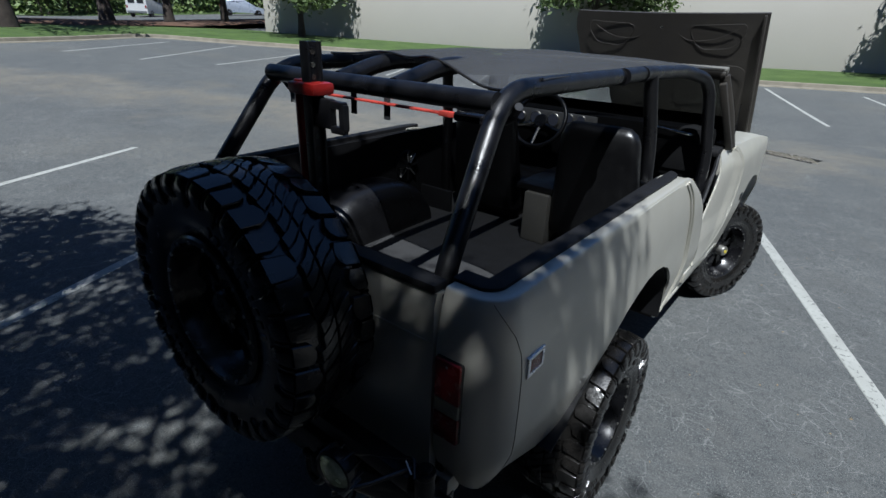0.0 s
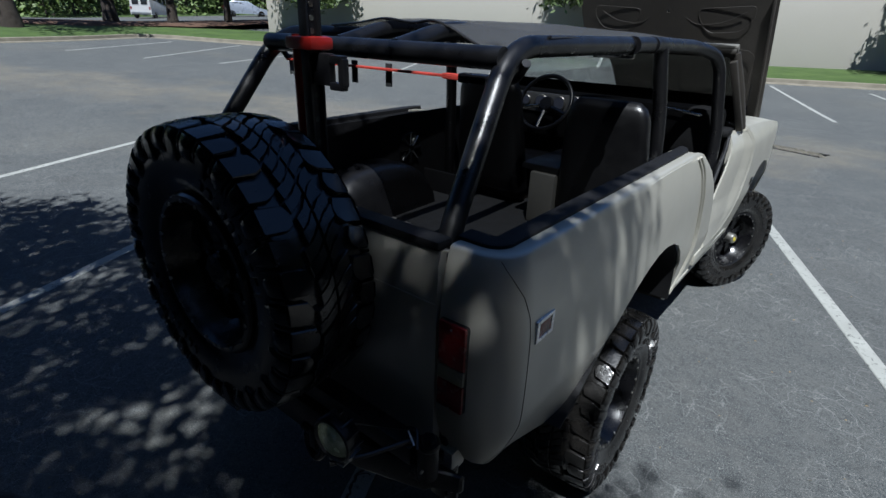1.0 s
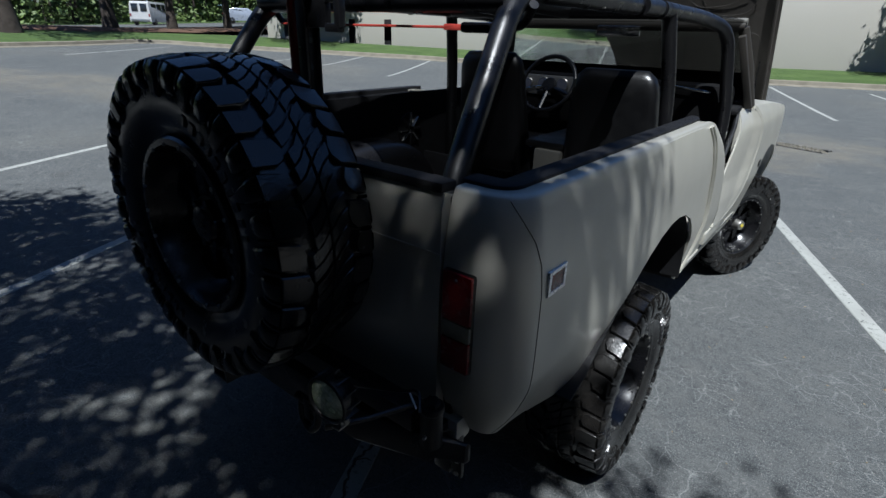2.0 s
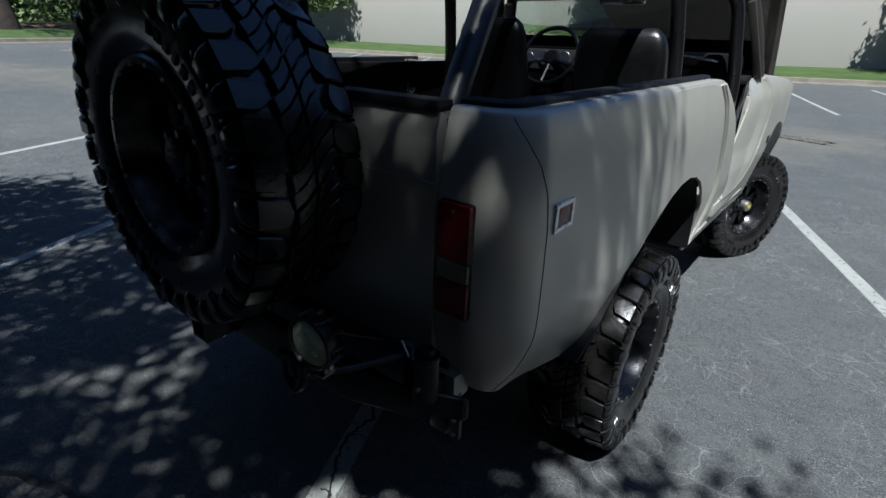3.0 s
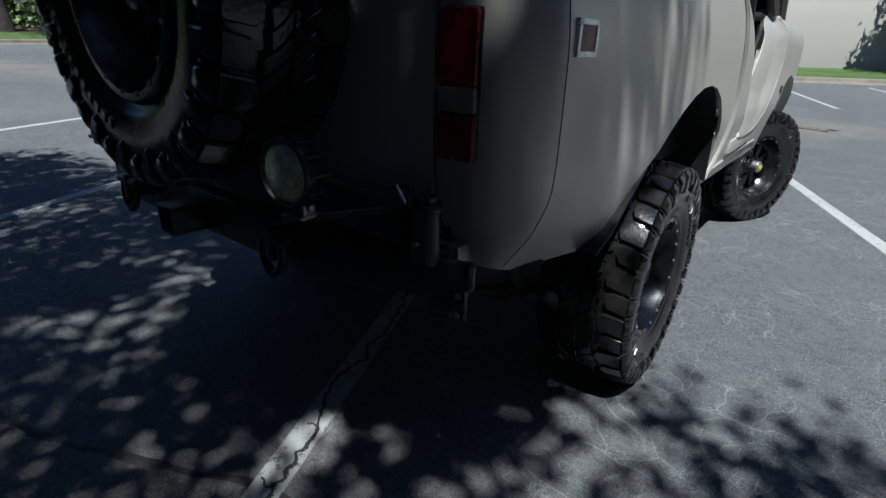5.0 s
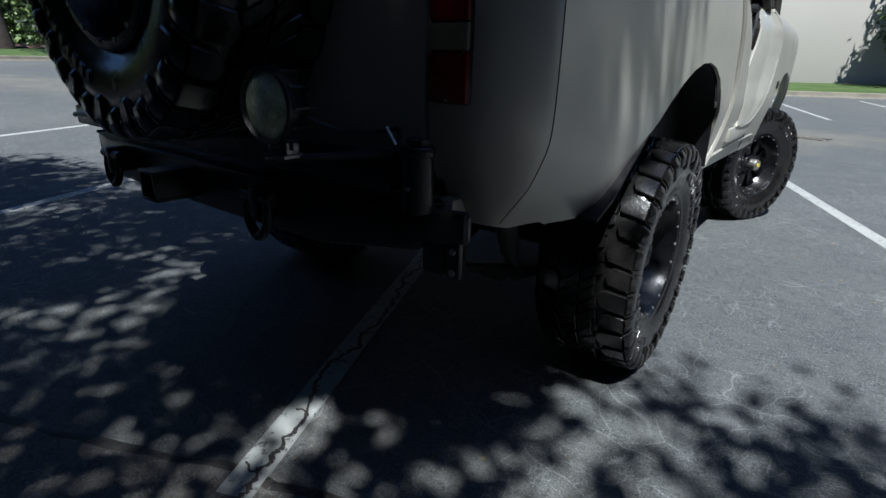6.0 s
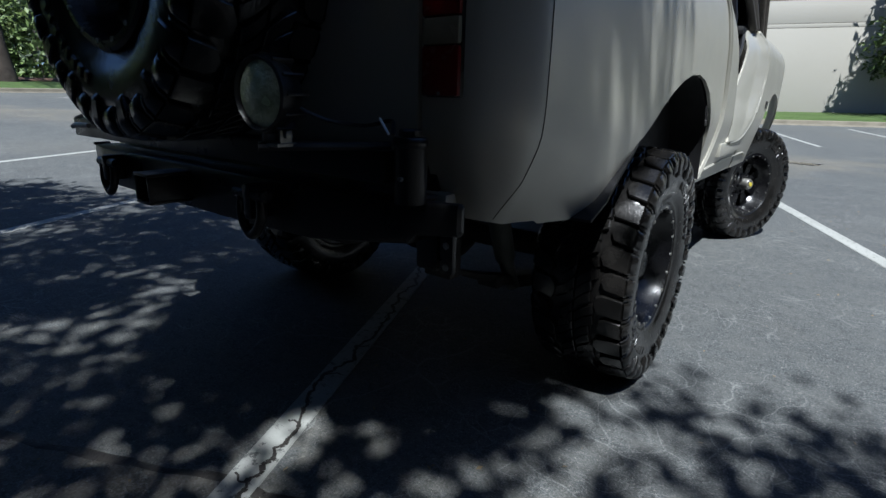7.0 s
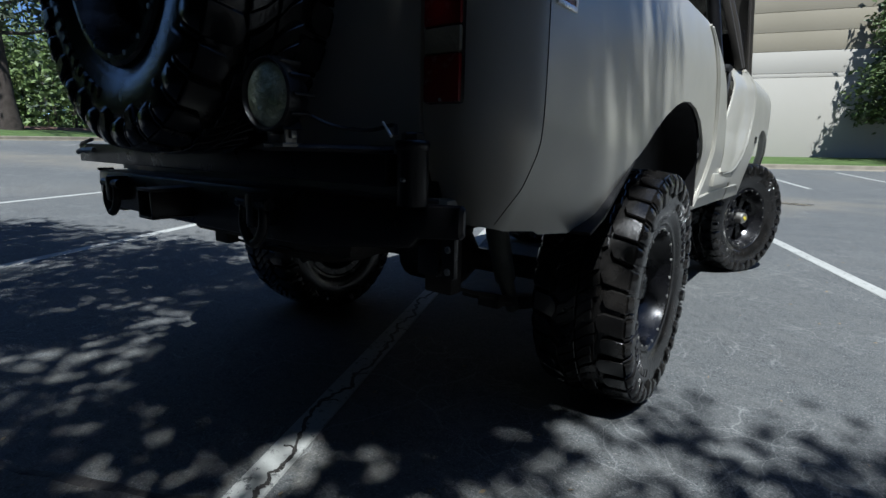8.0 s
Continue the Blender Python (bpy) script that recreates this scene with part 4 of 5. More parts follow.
# floor, wheel wells, front bulkhead, inner front
part("bed_floor", box((-0.76, -0.93, 0.83), (0.76, 1.5, 0.86), 0.004), MATTING, truck, "black rubber bed mat")
for s in (1, -1):
    bm = bmesh.new()
    rows = []
    for i in range(29):
        a = math.pi * i / 28
        y = 0.1 - 0.4 * math.copysign(abs(math.cos(a)) ** 0.85, math.cos(a))
        rise = 0.29 * math.sin(a) ** 0.7
        row = [(0.765, rise), (0.62, rise)]
        for k in range(1, 8):
            q = radians(90 * k / 7)
            row.append((0.62 - 0.1 * math.sin(q), max(0.0, rise - 0.1 * (1 - math.cos(q)) * min(1, rise / 0.2))))
        row.append((0.515, 0.0))
        rows.append([bm.verts.new((s * x, y, 0.855 + h)) for x, h in row])
    for a, c in zip(rows, rows[1:]):
        for k in range(len(a) - 1):
            bm.faces.new((a[k], a[k + 1], c[k + 1], c[k]))
    bmesh.ops.remove_doubles(bm, verts=bm.verts, dist=0.0004)
    bmesh.ops.recalc_face_normals(bm, faces=bm.faces)
    part("wheel_well", bm, BLACK, truck, "black rounded inner wheel well", sharp=75)
    # outer wheel housing lining
    bm = bmesh.new()
    for (y0, z0), (y1, z1) in zip(LOW[1:17], LOW[2:18]):
        deep = 0.5 if s == 1 else 0.77
        q = [bm.verts.new((s * x, y, z)) for x, y, z in ((0.897, y0, z0 + 0.006), (0.897, y1, z1 + 0.006), (deep, y1, z1 + 0.006), (deep, y0, z0 + 0.006))]
        bm.faces.new(q)
    bmesh.ops.remove_doubles(bm, verts=bm.verts, dist=0.0005)
    bmesh.ops.solidify(bm, geom=bm.faces, thickness=0.008)
    part("arch_liner", bm, LINER, truck)
    # black wall added inside the arch to stop light showing through
    bm = box((0.49, -0.66, 0.62), (0.51, 0.72, 0.842), 0.004)
    part("arch_side_blocker", bm if s == 1 else mirror(bm), LINER, truck)
# black panels added ahead of the rear wheels, to keep the arches dark
for s in (1, -1):
    part("arch_front_blocker", box((min(s * 0.5, s * 0.86), 0.668, 0.625), (max(s * 0.5, s * 0.86), 0.69, 1.0), 0.004), LINER, truck)
part("bulkhead", box((-0.83, 1.68, 0.62), (0.83, 1.72, 1.34), 0.006), LINER, truck)
part("cowl", box((-0.84, 1.57, 1.31), (0.84, 1.99, 1.358), 0.02), LINER, truck)
# unseen dark box added to hide the bay's lit inside behind the windscreen
part("engine_bay_fill", box((-0.62, 1.97, 0.66), (0.62, 2.9, 1.22), 0.08), DARKSTEEL, truck)
part("radiator_wall", box((-0.82, 3.28, 0.62), (0.82, 3.34, 1.12), 0.02), PAINT, truck)
part("engine_bay_floor", box((-0.72, 1.56, 0.62), (0.72, 3.28, 0.66), 0.01), DARKSTEEL, truck)
part("sill_underside", box((-0.86, 0.68, 0.6), (0.86, 1.56, 0.63), 0.01), DARKSTEEL, truck)
part("sill_underside", box((-0.7, -0.93, 0.7), (0.7, -0.62, 0.73), 0.01), DARKSTEEL, truck)

# open bonnet, hinged at the nose, underside facing back
bonnet_m = Matrix.Translation((0, 3.0, 1.18)) @ pose(0, 0, 0, 14, 0, 0)
grid = []
for i in range(25):
    u = -1 + 2 * i / 24
    row = []
    for j in range(15):
        v = j / 14
        half = 0.80 - 0.055 * v if u > 0 else lerp_curve([(0, 0.46), (0.28, 0.53), (0.4, 0.58), (0.6, 0.71), (0.9, 0.77), (1, 0.745)], v)
        row.append(bonnet_m @ Vector((u * half, 0.05 + 0.035 * u * u - 0.02 * (1 - abs(u)) * v, 0.99 * v)))
    grid.append(row)
bonnet = part("bonnet", shell(grid, -0.035), HOODIN, truck, "raised bonnet showing its dull grey pressed underside")
for s in (1, -1):
    for pts in ([(0.62, 0.84), (0.62, 0.97 - 0.05), (0.2, 0.9), (0.3, 0.72), (0.55, 0.74), (0.62, 0.84)], [(0.08, 0.9), (0.2, 0.78), (0.42, 0.8), (0.56, 0.88)], [(0.66 if s > 0 else 0.44, 0.2), (0.68 if s > 0 else 0.56, 0.6), (0.45, 0.62), (0.4, 0.25), (0.12, 0.2), (0.1, 0.55)]):
        part("pressed_rib", tube([bonnet_m @ Vector((s * p.x, 0.0035 + 0.04 * abs(p.x) ** 2, p.y)) for p in rounded([(x, z, 0) for x, z in pts], 0.08)], 0.0022, 8), HOODIN, bonnet)
part("edge_flange", box((-0.008, -0.02, 0.0), (0.008, 0.05, 0.98), 0.003, bonnet_m @ pose(0.775, 0.03, 0, 0, -3.1, 0)), HOODIN, bonnet)
part("latch", box((-0.012, -0.004, 0.872), (0.012, 0.03, 0.896), 0.005, bonnet_m), CHROME, bonnet, "small bright latch")
antenna = part("antenna", tube([(0.845, 1.93, 1.36), (0.84, 1.9, 1.6)], 0.004, 8), BLACK, truck, "short black whip antenna")
part("antenna_base", tube([(0.845, 1.93, 1.345), (0.845, 1.93, 1.375)], 0.012, 10), BLACK, antenna)

# windscreen frame
WS0, WS1 = Vector((0, 1.765, 1.352)), Vector((0, 1.62, 1.79))


def ws(x, v, d=0.0):
    return WS0.lerp(WS1, v) + Vector((x, d, 0))


windscreen = part("windscreen_frame", tube([ws(x, 0.03) for x in (-0.86, 0, 0.86)], 0.03, 12), BLACK, truck, "dark grey painted windscreen frame")
for s in (1, -1):
    part("side_post", tube([ws(s * 0.86, 0), ws(s * 0.815, 0.5), ws(s * 0.755, 0.97)], 0.03, 10), HOODIN, windscreen)
    b = box((-0.016, -0.06, 0), (0.022, 0.045, 0.425), 0.006, Matrix.Translation(ws(s * 0.858, 0.01)) @ pose(0, 0, 0, 18.3, -s * 14.5, 0))
    part("pillar", b, HOODIN, windscreen)
part("header", tube([ws(x, 0.985) for x in (-0.765, -0.4, 0, 0.4, 0.765)], 0.032, 12), HOODIN, windscreen)
bm = bmesh.new()
q = [bm.verts.new(ws(*a)) for a in ((-0.8, 0.43), (0.8, 0.43), (0.75, 0.95), (-0.75, 0.95))]
bm.faces.new(q)
bmesh.ops.solidify(bm, geom=bm.faces, thickness=0.005)
pane = part("glass", bm, GLASS, windscreen, "tinted windscreen glass", smooth=False)
pane.visible_shadow = False
bm = bmesh.new()
q = [bm.verts.new(ws(x, v, -0.008)) for x, v in ((-0.85, 0.0), (0.85, 0.0), (0.8, 0.43), (-0.8, 0.43))]
bm.faces.new(q)
bmesh.ops.solidify(bm, geom=bm.faces, thickness=0.02)
part("lower_panel", bm, DASHM, windscreen, "black panel below the windscreen glass", smooth=False)
mirror_ob = part("rear_mirror", box((-0.13, -0.012, -0.03), (0.13, 0.012, 0.03), 0.012, Matrix.Translation((0.1, 1.48, 1.745)) @ pose(0, 0, 0, 4, 0, 14)), CHROME, truck, "interior rear-view mirror")
part("mirror_stem", tube([(0.1, 1.495, 1.75), (0.1, 1.6, 1.775)], 0.008, 8), BLACK, mirror_ob)

# dashboard and steering
dash = part("dashboard", box((-0.82, 1.56, 1.15), (0.78, 1.74, 1.47), 0.04), DASHM, truck, "black dashboard with round gauges")
part("gauge_panel", box((-0.62, 1.546, 1.32), (0.06, 1.57, 1.455), 0.015), ALLOY, dash)
for x, z, r in ((-0.4, 1.395, 0.05), (-0.26, 1.395, 0.05), (-0.14, 1.42, 0.034), (-0.14, 1.35, 0.034), (-0.05, 1.42, 0.034), (-0.04, 1.35, 0.034), (-0.52, 1.395, 0.036)):
    bm = bmesh.new()
    add_disc(bm, r, 0.012, Matrix.Translation((x, 1.546, z)) @ pose(0, 0, 0, 0, 0, -90), 24, 0.003)
    g = part("gauge", bm, STEEL, dash, "round bright-rimmed gauge")
    bm = bmesh.new()
    add_disc(bm, r * 0.82, 0.004, Matrix.Translation((x, 1.5345, z)) @ pose(0, 0, 0, 0, 0, -90), 24)
    part("dial", bm, DIAL, g)
SW = Matrix.Translation((-0.26, 1.33, 1.42)) @ pose(0, 0, 0, 62, 0, 0)
steer = part("steering_wheel", tube([SW @ Vector((0.185 * math.cos(a), 0.185 * math.sin(a), 0)) for a in [i * math.tau / 36 for i in range(37)]], 0.014, 10), BLACK, truck, "black three-spoke steering wheel")
for a in (200, 340, 270):
    c = Vector((math.cos(radians(a)), math.sin(radians(a)), 0))
    part("spoke", tube([SW @ (c * 0.03 + Vector((0, 0, -0.03))), SW @ (c * 0.175)], 0.013, 8), CHROME if a == 200 else BLACK, steer, "bright spoke" if a == 200 else "")
bm = bmesh.new()
add_disc(bm, 0.05, 0.03, SW @ Matrix.Translation((0, 0, -0.04)) @ pose(0, 0, 0, 0, -90, 0), 24, 0.008)
part("horn_pad", bm, BLACK, steer)
part("column", tube([SW @ Vector((0, 0, -0.04)), SW @ Vector((0, 0, -0.32))], 0.03, 12), BLACK, steer)


part("grab_handle", tube(rounded([(0.44, 1.57, 1.445), (0.46, 1.535, 1.45), (0.66, 1.535, 1.43), (0.68, 1.57, 1.425)], 0.02), 0.008, 8), CHROME, dash, "bright dashboard grab handle")
part("glovebox_door", box((0.3, 1.552, 1.2), (0.72, 1.566, 1.38), 0.006), DASHM, dash)


# seats
def soft_block(w, h, d, taper=0.85, n=22):
    """A padded block: width along x, thickness along y, height along z, rounded at the top."""
    bm = bmesh.new()
    rings = []
    for j in range(n + 1):
        v = j / n
        ww = w / 2 * (1 - (1 - taper) * v)
        dd = d / 2 * (1 - 0.35 * v)
        if v > 0.84:
            k = math.sqrt(max(0.0, 1 - ((v - 0.84) / 0.163) ** 2))
            ww *= 0.72 + 0.28 * k
            dd *= 0.3 + 0.7 * k
        if v < 0.08:
            dd *= 0.8
        ring = []
        for k in range(24):
            a = k * math.tau / 24
            cx, cy = math.cos(a), math.sin(a)
            ring.append(bm.verts.new((ww * math.copysign(abs(cx) ** 0.45, cx), dd * math.copysign(abs(cy) ** 0.6, cy), h * v)))
        rings.append(ring)
    for a, c in zip(rings, rings[1:]):
        for k in range(24):
            bm.faces.new((a[k], a[(k + 1) % 24], c[(k + 1) % 24], c[k]))
    bm.faces.new(list(reversed(rings[0])))
    bm.faces.new(rings[-1])
    return bm


for x, yb in ((0.45, 0.64), (-0.33, 0.79)):
    bm = soft_block(0.49, 0.625 if x > 0 else 0.67, 0.17, 0.8)
    bmesh.ops.transform(bm, matrix=Matrix.Translation((x, yb + 0.06, 0.95)) @ pose(0, 0, 0, 9, 0, 0), verts=bm.verts)
    seat = part("bucket_seat", bm, VINYL, truck, "black vinyl high-back bucket seat", sharp=80)
    part("cushion", box((x - 0.24, yb + 0.1, 0.98), (x + 0.24, yb + 0.58, 1.1), 0.05), VINYL, seat)
    part("seat_base", box((x - 0.2, yb + 0.08, 0.86), (x + 0.2, yb + 0.52, 0.985), 0.01), DARKSTEEL, seat)
console = part("centre_console", box((0.07, 0.6, 0.86), (0.22, 1.1, 1.15), 0.012), GREYPL, truck, "grey metal centre console")
part("lid", box((0.0, 0.62, 1.15), (0.23, 1.11, 1.19), 0.018), VINYL, console, "black padded lid")

# roll cage
TR = 0.033
HOOPZ = 1.815
cage_tubes = []
for s in (1, -1):
    cage_tubes.append(rounded([(s * 0.635, -0.89, 0.86), (s * 0.622, -0.873, 1.32), (s * 0.55, -0.505, HOOPZ), (s * 0.6, 0.68, HOOPZ + 0.005)], 0.13, 8))
    cage_tubes.append(rounded([(s * 0.6, 0.66, HOOPZ + 0.005), (s * 0.64, 1.2, HOOPZ - 0.005), (s * 0.72, 1.44, 1.76), (s * 0.79, 1.5, 1.3), (s * 0.79, 1.48, 0.9)], 0.12, 8))
    cage_tubes.append(rounded([(s * 0.605, 0.72, HOOPZ - 0.01), (s * 0.64, 0.79, 1.5), (s * 0.68, 0.85, 0.86)], 0.1, 6))
    cage_tubes.append(rounded([(s * 0.14, -0.54, HOOPZ - 0.025), (s * 0.14, -0.27, HOOPZ + 0.04), (s * 0.14, 0.1, HOOPZ + 0.015), (s * 0.13, 0.68, HOOPZ)], 0.16, 8))
cage_tubes.append([(-0.555, -0.545, HOOPZ - 0.03), (-0.2, -0.55, HOOPZ - 0.03), (0.2, -0.55, HOOPZ - 0.03), (0.555, -0.545, HOOPZ - 0.03)])
cage_tubes.append([(-0.6, 0.69, HOOPZ), (0, 0.69, HOOPZ), (0.6, 0.69, HOOPZ)])
cage = part("roll_cage", tube(cage_tubes[0], TR, 18), BLACK, truck, "black powder-coated tubular roll cage")
for pts in cage_tubes[1:]:
    part("cage_tube", tube(pts, TR, 18), BLACK, cage)
for x, y in ((0.6, 0.36), (0.6, 0.6), (-0.6, 0.36)):
    part("tube_joint", tube([(x, y - 0.006, HOOPZ + 0.003), (x, y + 0.006, HOOPZ + 0.003)], TR + 0.003, 18), BLACK, cage)

# sagging mesh top over the front seats, hung over the two humped tubes
HEM_Y = [(-0.6, -0.19), (-0.3, -0.28), (-0.14, -0.31), (0.0, -0.31), (0.14, -0.33), (0.22, -0.29), (0.3, -0.27), (0.42, -0.27), (0.52, -0.3), (0.6, -0.34)]
HEM_SOFT = [-0.06 + 0.015 * k for k in range(9)]
HEM_Z = [(-0.6, 1.853), (-0.38, 1.862), (-0.2, 1.884), (-0.14, 1.888), (-0.08, 1.882), (0.0, 1.864), (0.08, 1.88), (0.14, 1.886), (0.2, 1.85), (0.28, 1.8), (0.36, 1.785), (0.44, 1.79), (0.52, 1.82), (0.6, 1.846)]
grid = []
for i in range(65):
    u = i / 64
    x = -0.6 + 1.2 * u
    row = []
    back = sum(lerp_curve(HEM_Y, x + d) for d in HEM_SOFT) / len(HEM_SOFT)
    hem = sum(lerp_curve(HEM_Z, x + d) for d in HEM_SOFT) / len(HEM_SOFT)
    for j in range(29):
        v = j / 28
        y = back + (1.6 - back) * v
        wide = lerp_curve([(-0.5, 0.585), (0.68, 0.585), (1.2, 0.65), (1.6, 0.755)], y)
        z = HOOPZ + 0.036 + 0.045 * math.sin(math.pi * u) ** 0.8 * (1 - 0.7 * v ** 4) - 0.035 * v ** 3
        z += (hem - z) * max(0, 1 - v * 2.4) ** 2
        z += 0.006 * noise.noise(Vector((x * 4, y * 4, 1.3)))
        row.append(Vector((x / 0.6 * wide, y, z)))
    grid.append(row)
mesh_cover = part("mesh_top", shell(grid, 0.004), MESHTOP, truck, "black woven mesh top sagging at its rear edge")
part("hem_binding", tube([row[0] for row in grid], 0.005, 8), VINYL, mesh_cover)
part("windscreen_channel", tube([ws(x, 1.04) for x in (-0.77, 0, 0.77)], 0.02, 10), GREYPL, truck)

# speaker on the inner bed side, and the far wheel well's bracket
bm = bmesh.new()
add_disc(bm, 0.1, 0.02, Matrix.Translation((-0.765, 0.52, 1.155)), 32, 0.004)
speaker = part("speaker", bm, BLACK, truck, "round black speaker with a spoked grille")
for k in range(8):
    a = k * math.tau / 8
    part("grille_bar", tube([(-0.738, 0.52 + 0.02 * math.cos(a), 1.155 + 0.02 * math.sin(a)), (-0.742, 0.52 + 0.095 * math.cos(a), 1.155 + 0.095 * math.sin(a))], 0.009, 6), CHROME if k % 3 else BLACK, speaker)

# belt buckle by the door post, fender badge
part("belt_buckle", box((0.64, 0.74, 1.27), (0.69, 0.8, 1.3), 0.008), CHROME, truck, "bright seat belt buckle")
part("fender_badge", box((side_x(2.18) + 0.0, 2.15, 0.93), (side_x(2.18) + 0.008, 2.22, 0.975), 0.003), GLOSS, truck)


# wheels
def tyre_carcass(R=0.405, W=0.3, rim=0.211):
    """The smooth casing: rounded crown, shoulders, bulging sidewalls with a rim-guard ridge, beads."""
    h, c = W / 2, R - 0.017
    half = [(rim, 0.7), (rim + 0.008, 0.8), (rim + 0.016, 0.86), (rim + 0.03, 0.875), (rim + 0.034, 0.9), (rim + 0.06, 0.965), (rim + 0.1, 1.0), (c - 0.06, 0.995), (c - 0.03, 0.955), (c - 0.012, 0.88), (c - 0.004, 0.78), (c, 0.6), (c + 0.001, 0.3)]
    bm = bmesh.new()
    add_lathe(bm, [(r, -x * h) for r, x in half] + [(c + 0.001, 0.0)] + [(r, x * h) for r, x in reversed(half)], 96)
    return bm


def tread_mesh(R=0.405, W=0.3, rim=0.211, lugs=34, seed=3):
    """Mud-terrain tread: stepped shoulder lugs that wrap on to the sidewall, slanted centre blocks, moulded sidewall marks."""
    rnd = random.Random(seed)
    bm = bmesh.new()
    h, c = W / 2, R - 0.017
    st = math.tau / lugs

    def crown(x):
        return R - 0.014 * abs(x / h) ** 3.5

    def at(a, x, r):
        return bm.verts.new((x, r * math.sin(a), r * math.cos(a)))

    def lug(points, edge=0.0035):
        """A block from (angle, x) corners: steep sides, a chamfer, and a top that follows the crown."""
        n = len(points)
        ca, cx = sum(p[0] for p in points) / n, sum(p[1] for p in points) / n
        rings = []
        for grow, drop in ((1.06, None), (1.0, edge), (0.9, 0.0)):
            ring = []
            for a, x in points:
                aa, xx = ca + (a - ca) * grow, cx + (x - cx) * (grow if grow > 0.95 else 0.93)
                ring.append(at(aa, xx, c - 0.01 - 0.012 * abs(x / h) ** 3 if drop is None else crown(xx) - drop))
            rings.append(ring)
        for lo, hi in zip(rings, rings[1:]):
            for k in range(n):
                bm.faces.new((lo[k], lo[(k + 1) % n], hi[(k + 1) % n], hi[k]))
        mid = at(ca, cx, crown(cx) + 0.0004)
        for k in range(n):
            bm.faces.new((rings[-1][k], rings[-1][(k + 1) % n], mid))

    def biter(a, w, s, r_low, fat):
        """The part of a shoulder lug that runs down the sidewall."""
        rows = []
        for r, x, ww in ((crown(h * 0.95) - 0.002, 0.95, w), (R - 0.03, 1.02, w * 0.96), (c - 0.03, 1.035, w * 0.9), (r_low + 0.012, 1.03, w * 0.72), (r_low, 1.0, w * 0.6)):
            q = 0.0 if r == r_low else fat
            rows.append([at(a - ww, s * (x * h - 0.016), r), at(a - ww * 0.9, s * (x * h - 0.001 + q * 0.5), r), at(a - ww * 0.7, s * (x * h + q), r), at(a + ww * 0.7, s * (x * h + q), r), at(a + ww * 0.9, s * (x * h - 0.001 + q * 0.5), r), at(a + ww, s * (x * h - 0.016), r)])
        for lo, hi in zip(rows, rows[1:]):
            for k in range(5):
                bm.faces.new((lo[k], lo[k + 1], hi[k + 1], hi[k]))

    for k in range(lugs):
        for s in (1, -1):
            a = (k + (0 if s > 0 else 0.5)) * st + rnd.uniform(-0.004, 0.004)
            w = st * (0.44 if k % 2 else 0.4)
            inner = h * (0.4 if k % 2 else 0.5)
            skew = st * 0.16 * s
            lug([(a - w + skew, s * (inner + 0.012)), (a - w * 0.2 + skew, s * inner), (a + w * 0.55 + skew, s * (inner + 0.004)), (a + w + skew * 0.6, s * (inner + 0.022)), (a + w, s * h * 0.95), (a - w, s * h * 0.95)])
            biter(a, w * 0.92, s, c - (0.058 if k % 2 else 0.076), 0.0045)
            # thin rib between two lugs
            b = a + st * 0.5
            biter(b, st * 0.06, s, c - 0.05, 0.001)
        # slanted centre blocks in two interlocking rows, each pair split by a narrow slit
        for s, ph in ((1, 0.1), (-1, 0.6)):
            a = (k + ph) * st + rnd.uniform(-0.008, 0.008)
            big = (k + (s > 0)) % 2
            x0, x1 = 0.018 * h, (0.39 if big else 0.31) * h
            sl, jog = st * 0.55 * s, st * 0.12 * s
            for u0, u1 in ((-0.45, -0.03), (0.03, 0.43)):
                lug([(a + u0 * st, s * x0), (a + u1 * st, s * x0), (a + u1 * st + sl * 0.4 + jog, s * (x0 + x1) * 0.5), (a + u1 * st + sl, s * x1), (a + u0 * st + sl, s * (x1 + 0.004)), (a + u0 * st + sl * 0.4 + jog, s * (x0 + x1) * 0.5)], 0.002)
    # moulded sidewall marks, as plain raised bars in two arcs, and small ribs near the bead
    for s in (1,):
        for start in (0.35, 0.35 + math.pi):
            for k in range(10):
                a = start + k * 0.115
                r0, r1, wv = rim + 0.066, rim + 0.094, 0.034 if k % 3 else 0.022
                lo = [at(a + u, s * (h * 0.985 - 0.002), r) for u, r in ((-wv, r0), (wv, r0), (wv, r1), (-wv, r1))]
                hi = [at(a + u * 0.86, s * (h * 1.0 + 0.0022), r) for u, r in ((-wv, r0 + 0.003), (wv, r0 + 0.003), (wv, r1 - 0.003), (-wv, r1 - 0.003))]
                for q in range(4):
                    bm.faces.new((lo[q], lo[(q + 1) % 4], hi[(q + 1) % 4], hi[q]))
                bm.faces.new(hi)
    bmesh.ops.recalc_face_normals(bm, faces=bm.faces)
    return bm


def wheel_mesh(rim=0.211, W=0.25, deep=0.075):
    """A deep-dish steel-look rim: barrel, lips, spoked face and bolts."""
    bm = bmesh.new()
    h = W / 2
    prof = [(rim + 0.008, h), (rim + 0.014, h - 0.006), (rim + 0.012, h - 0.016), (rim - 0.004, h - 0.02), (rim - 0.012, h - 0.05), (rim - 0.03, h - 0.075), (rim - 0.034, -h + 0.06), (rim - 0.01, -h + 0.03), (rim + 0.012, -h + 0.01), (rim + 0.008, -h),
            (rim - 0.02, -h + 0.004), (rim - 0.045, -h + 0.07), (rim - 0.045, h - 0.085), (rim - 0.022, h - 0.056), (rim - 0.014, h - 0.02), (rim - 0.006, h + 0.001)]
    add_lathe(bm, prof, 56, None, True)
    return bm


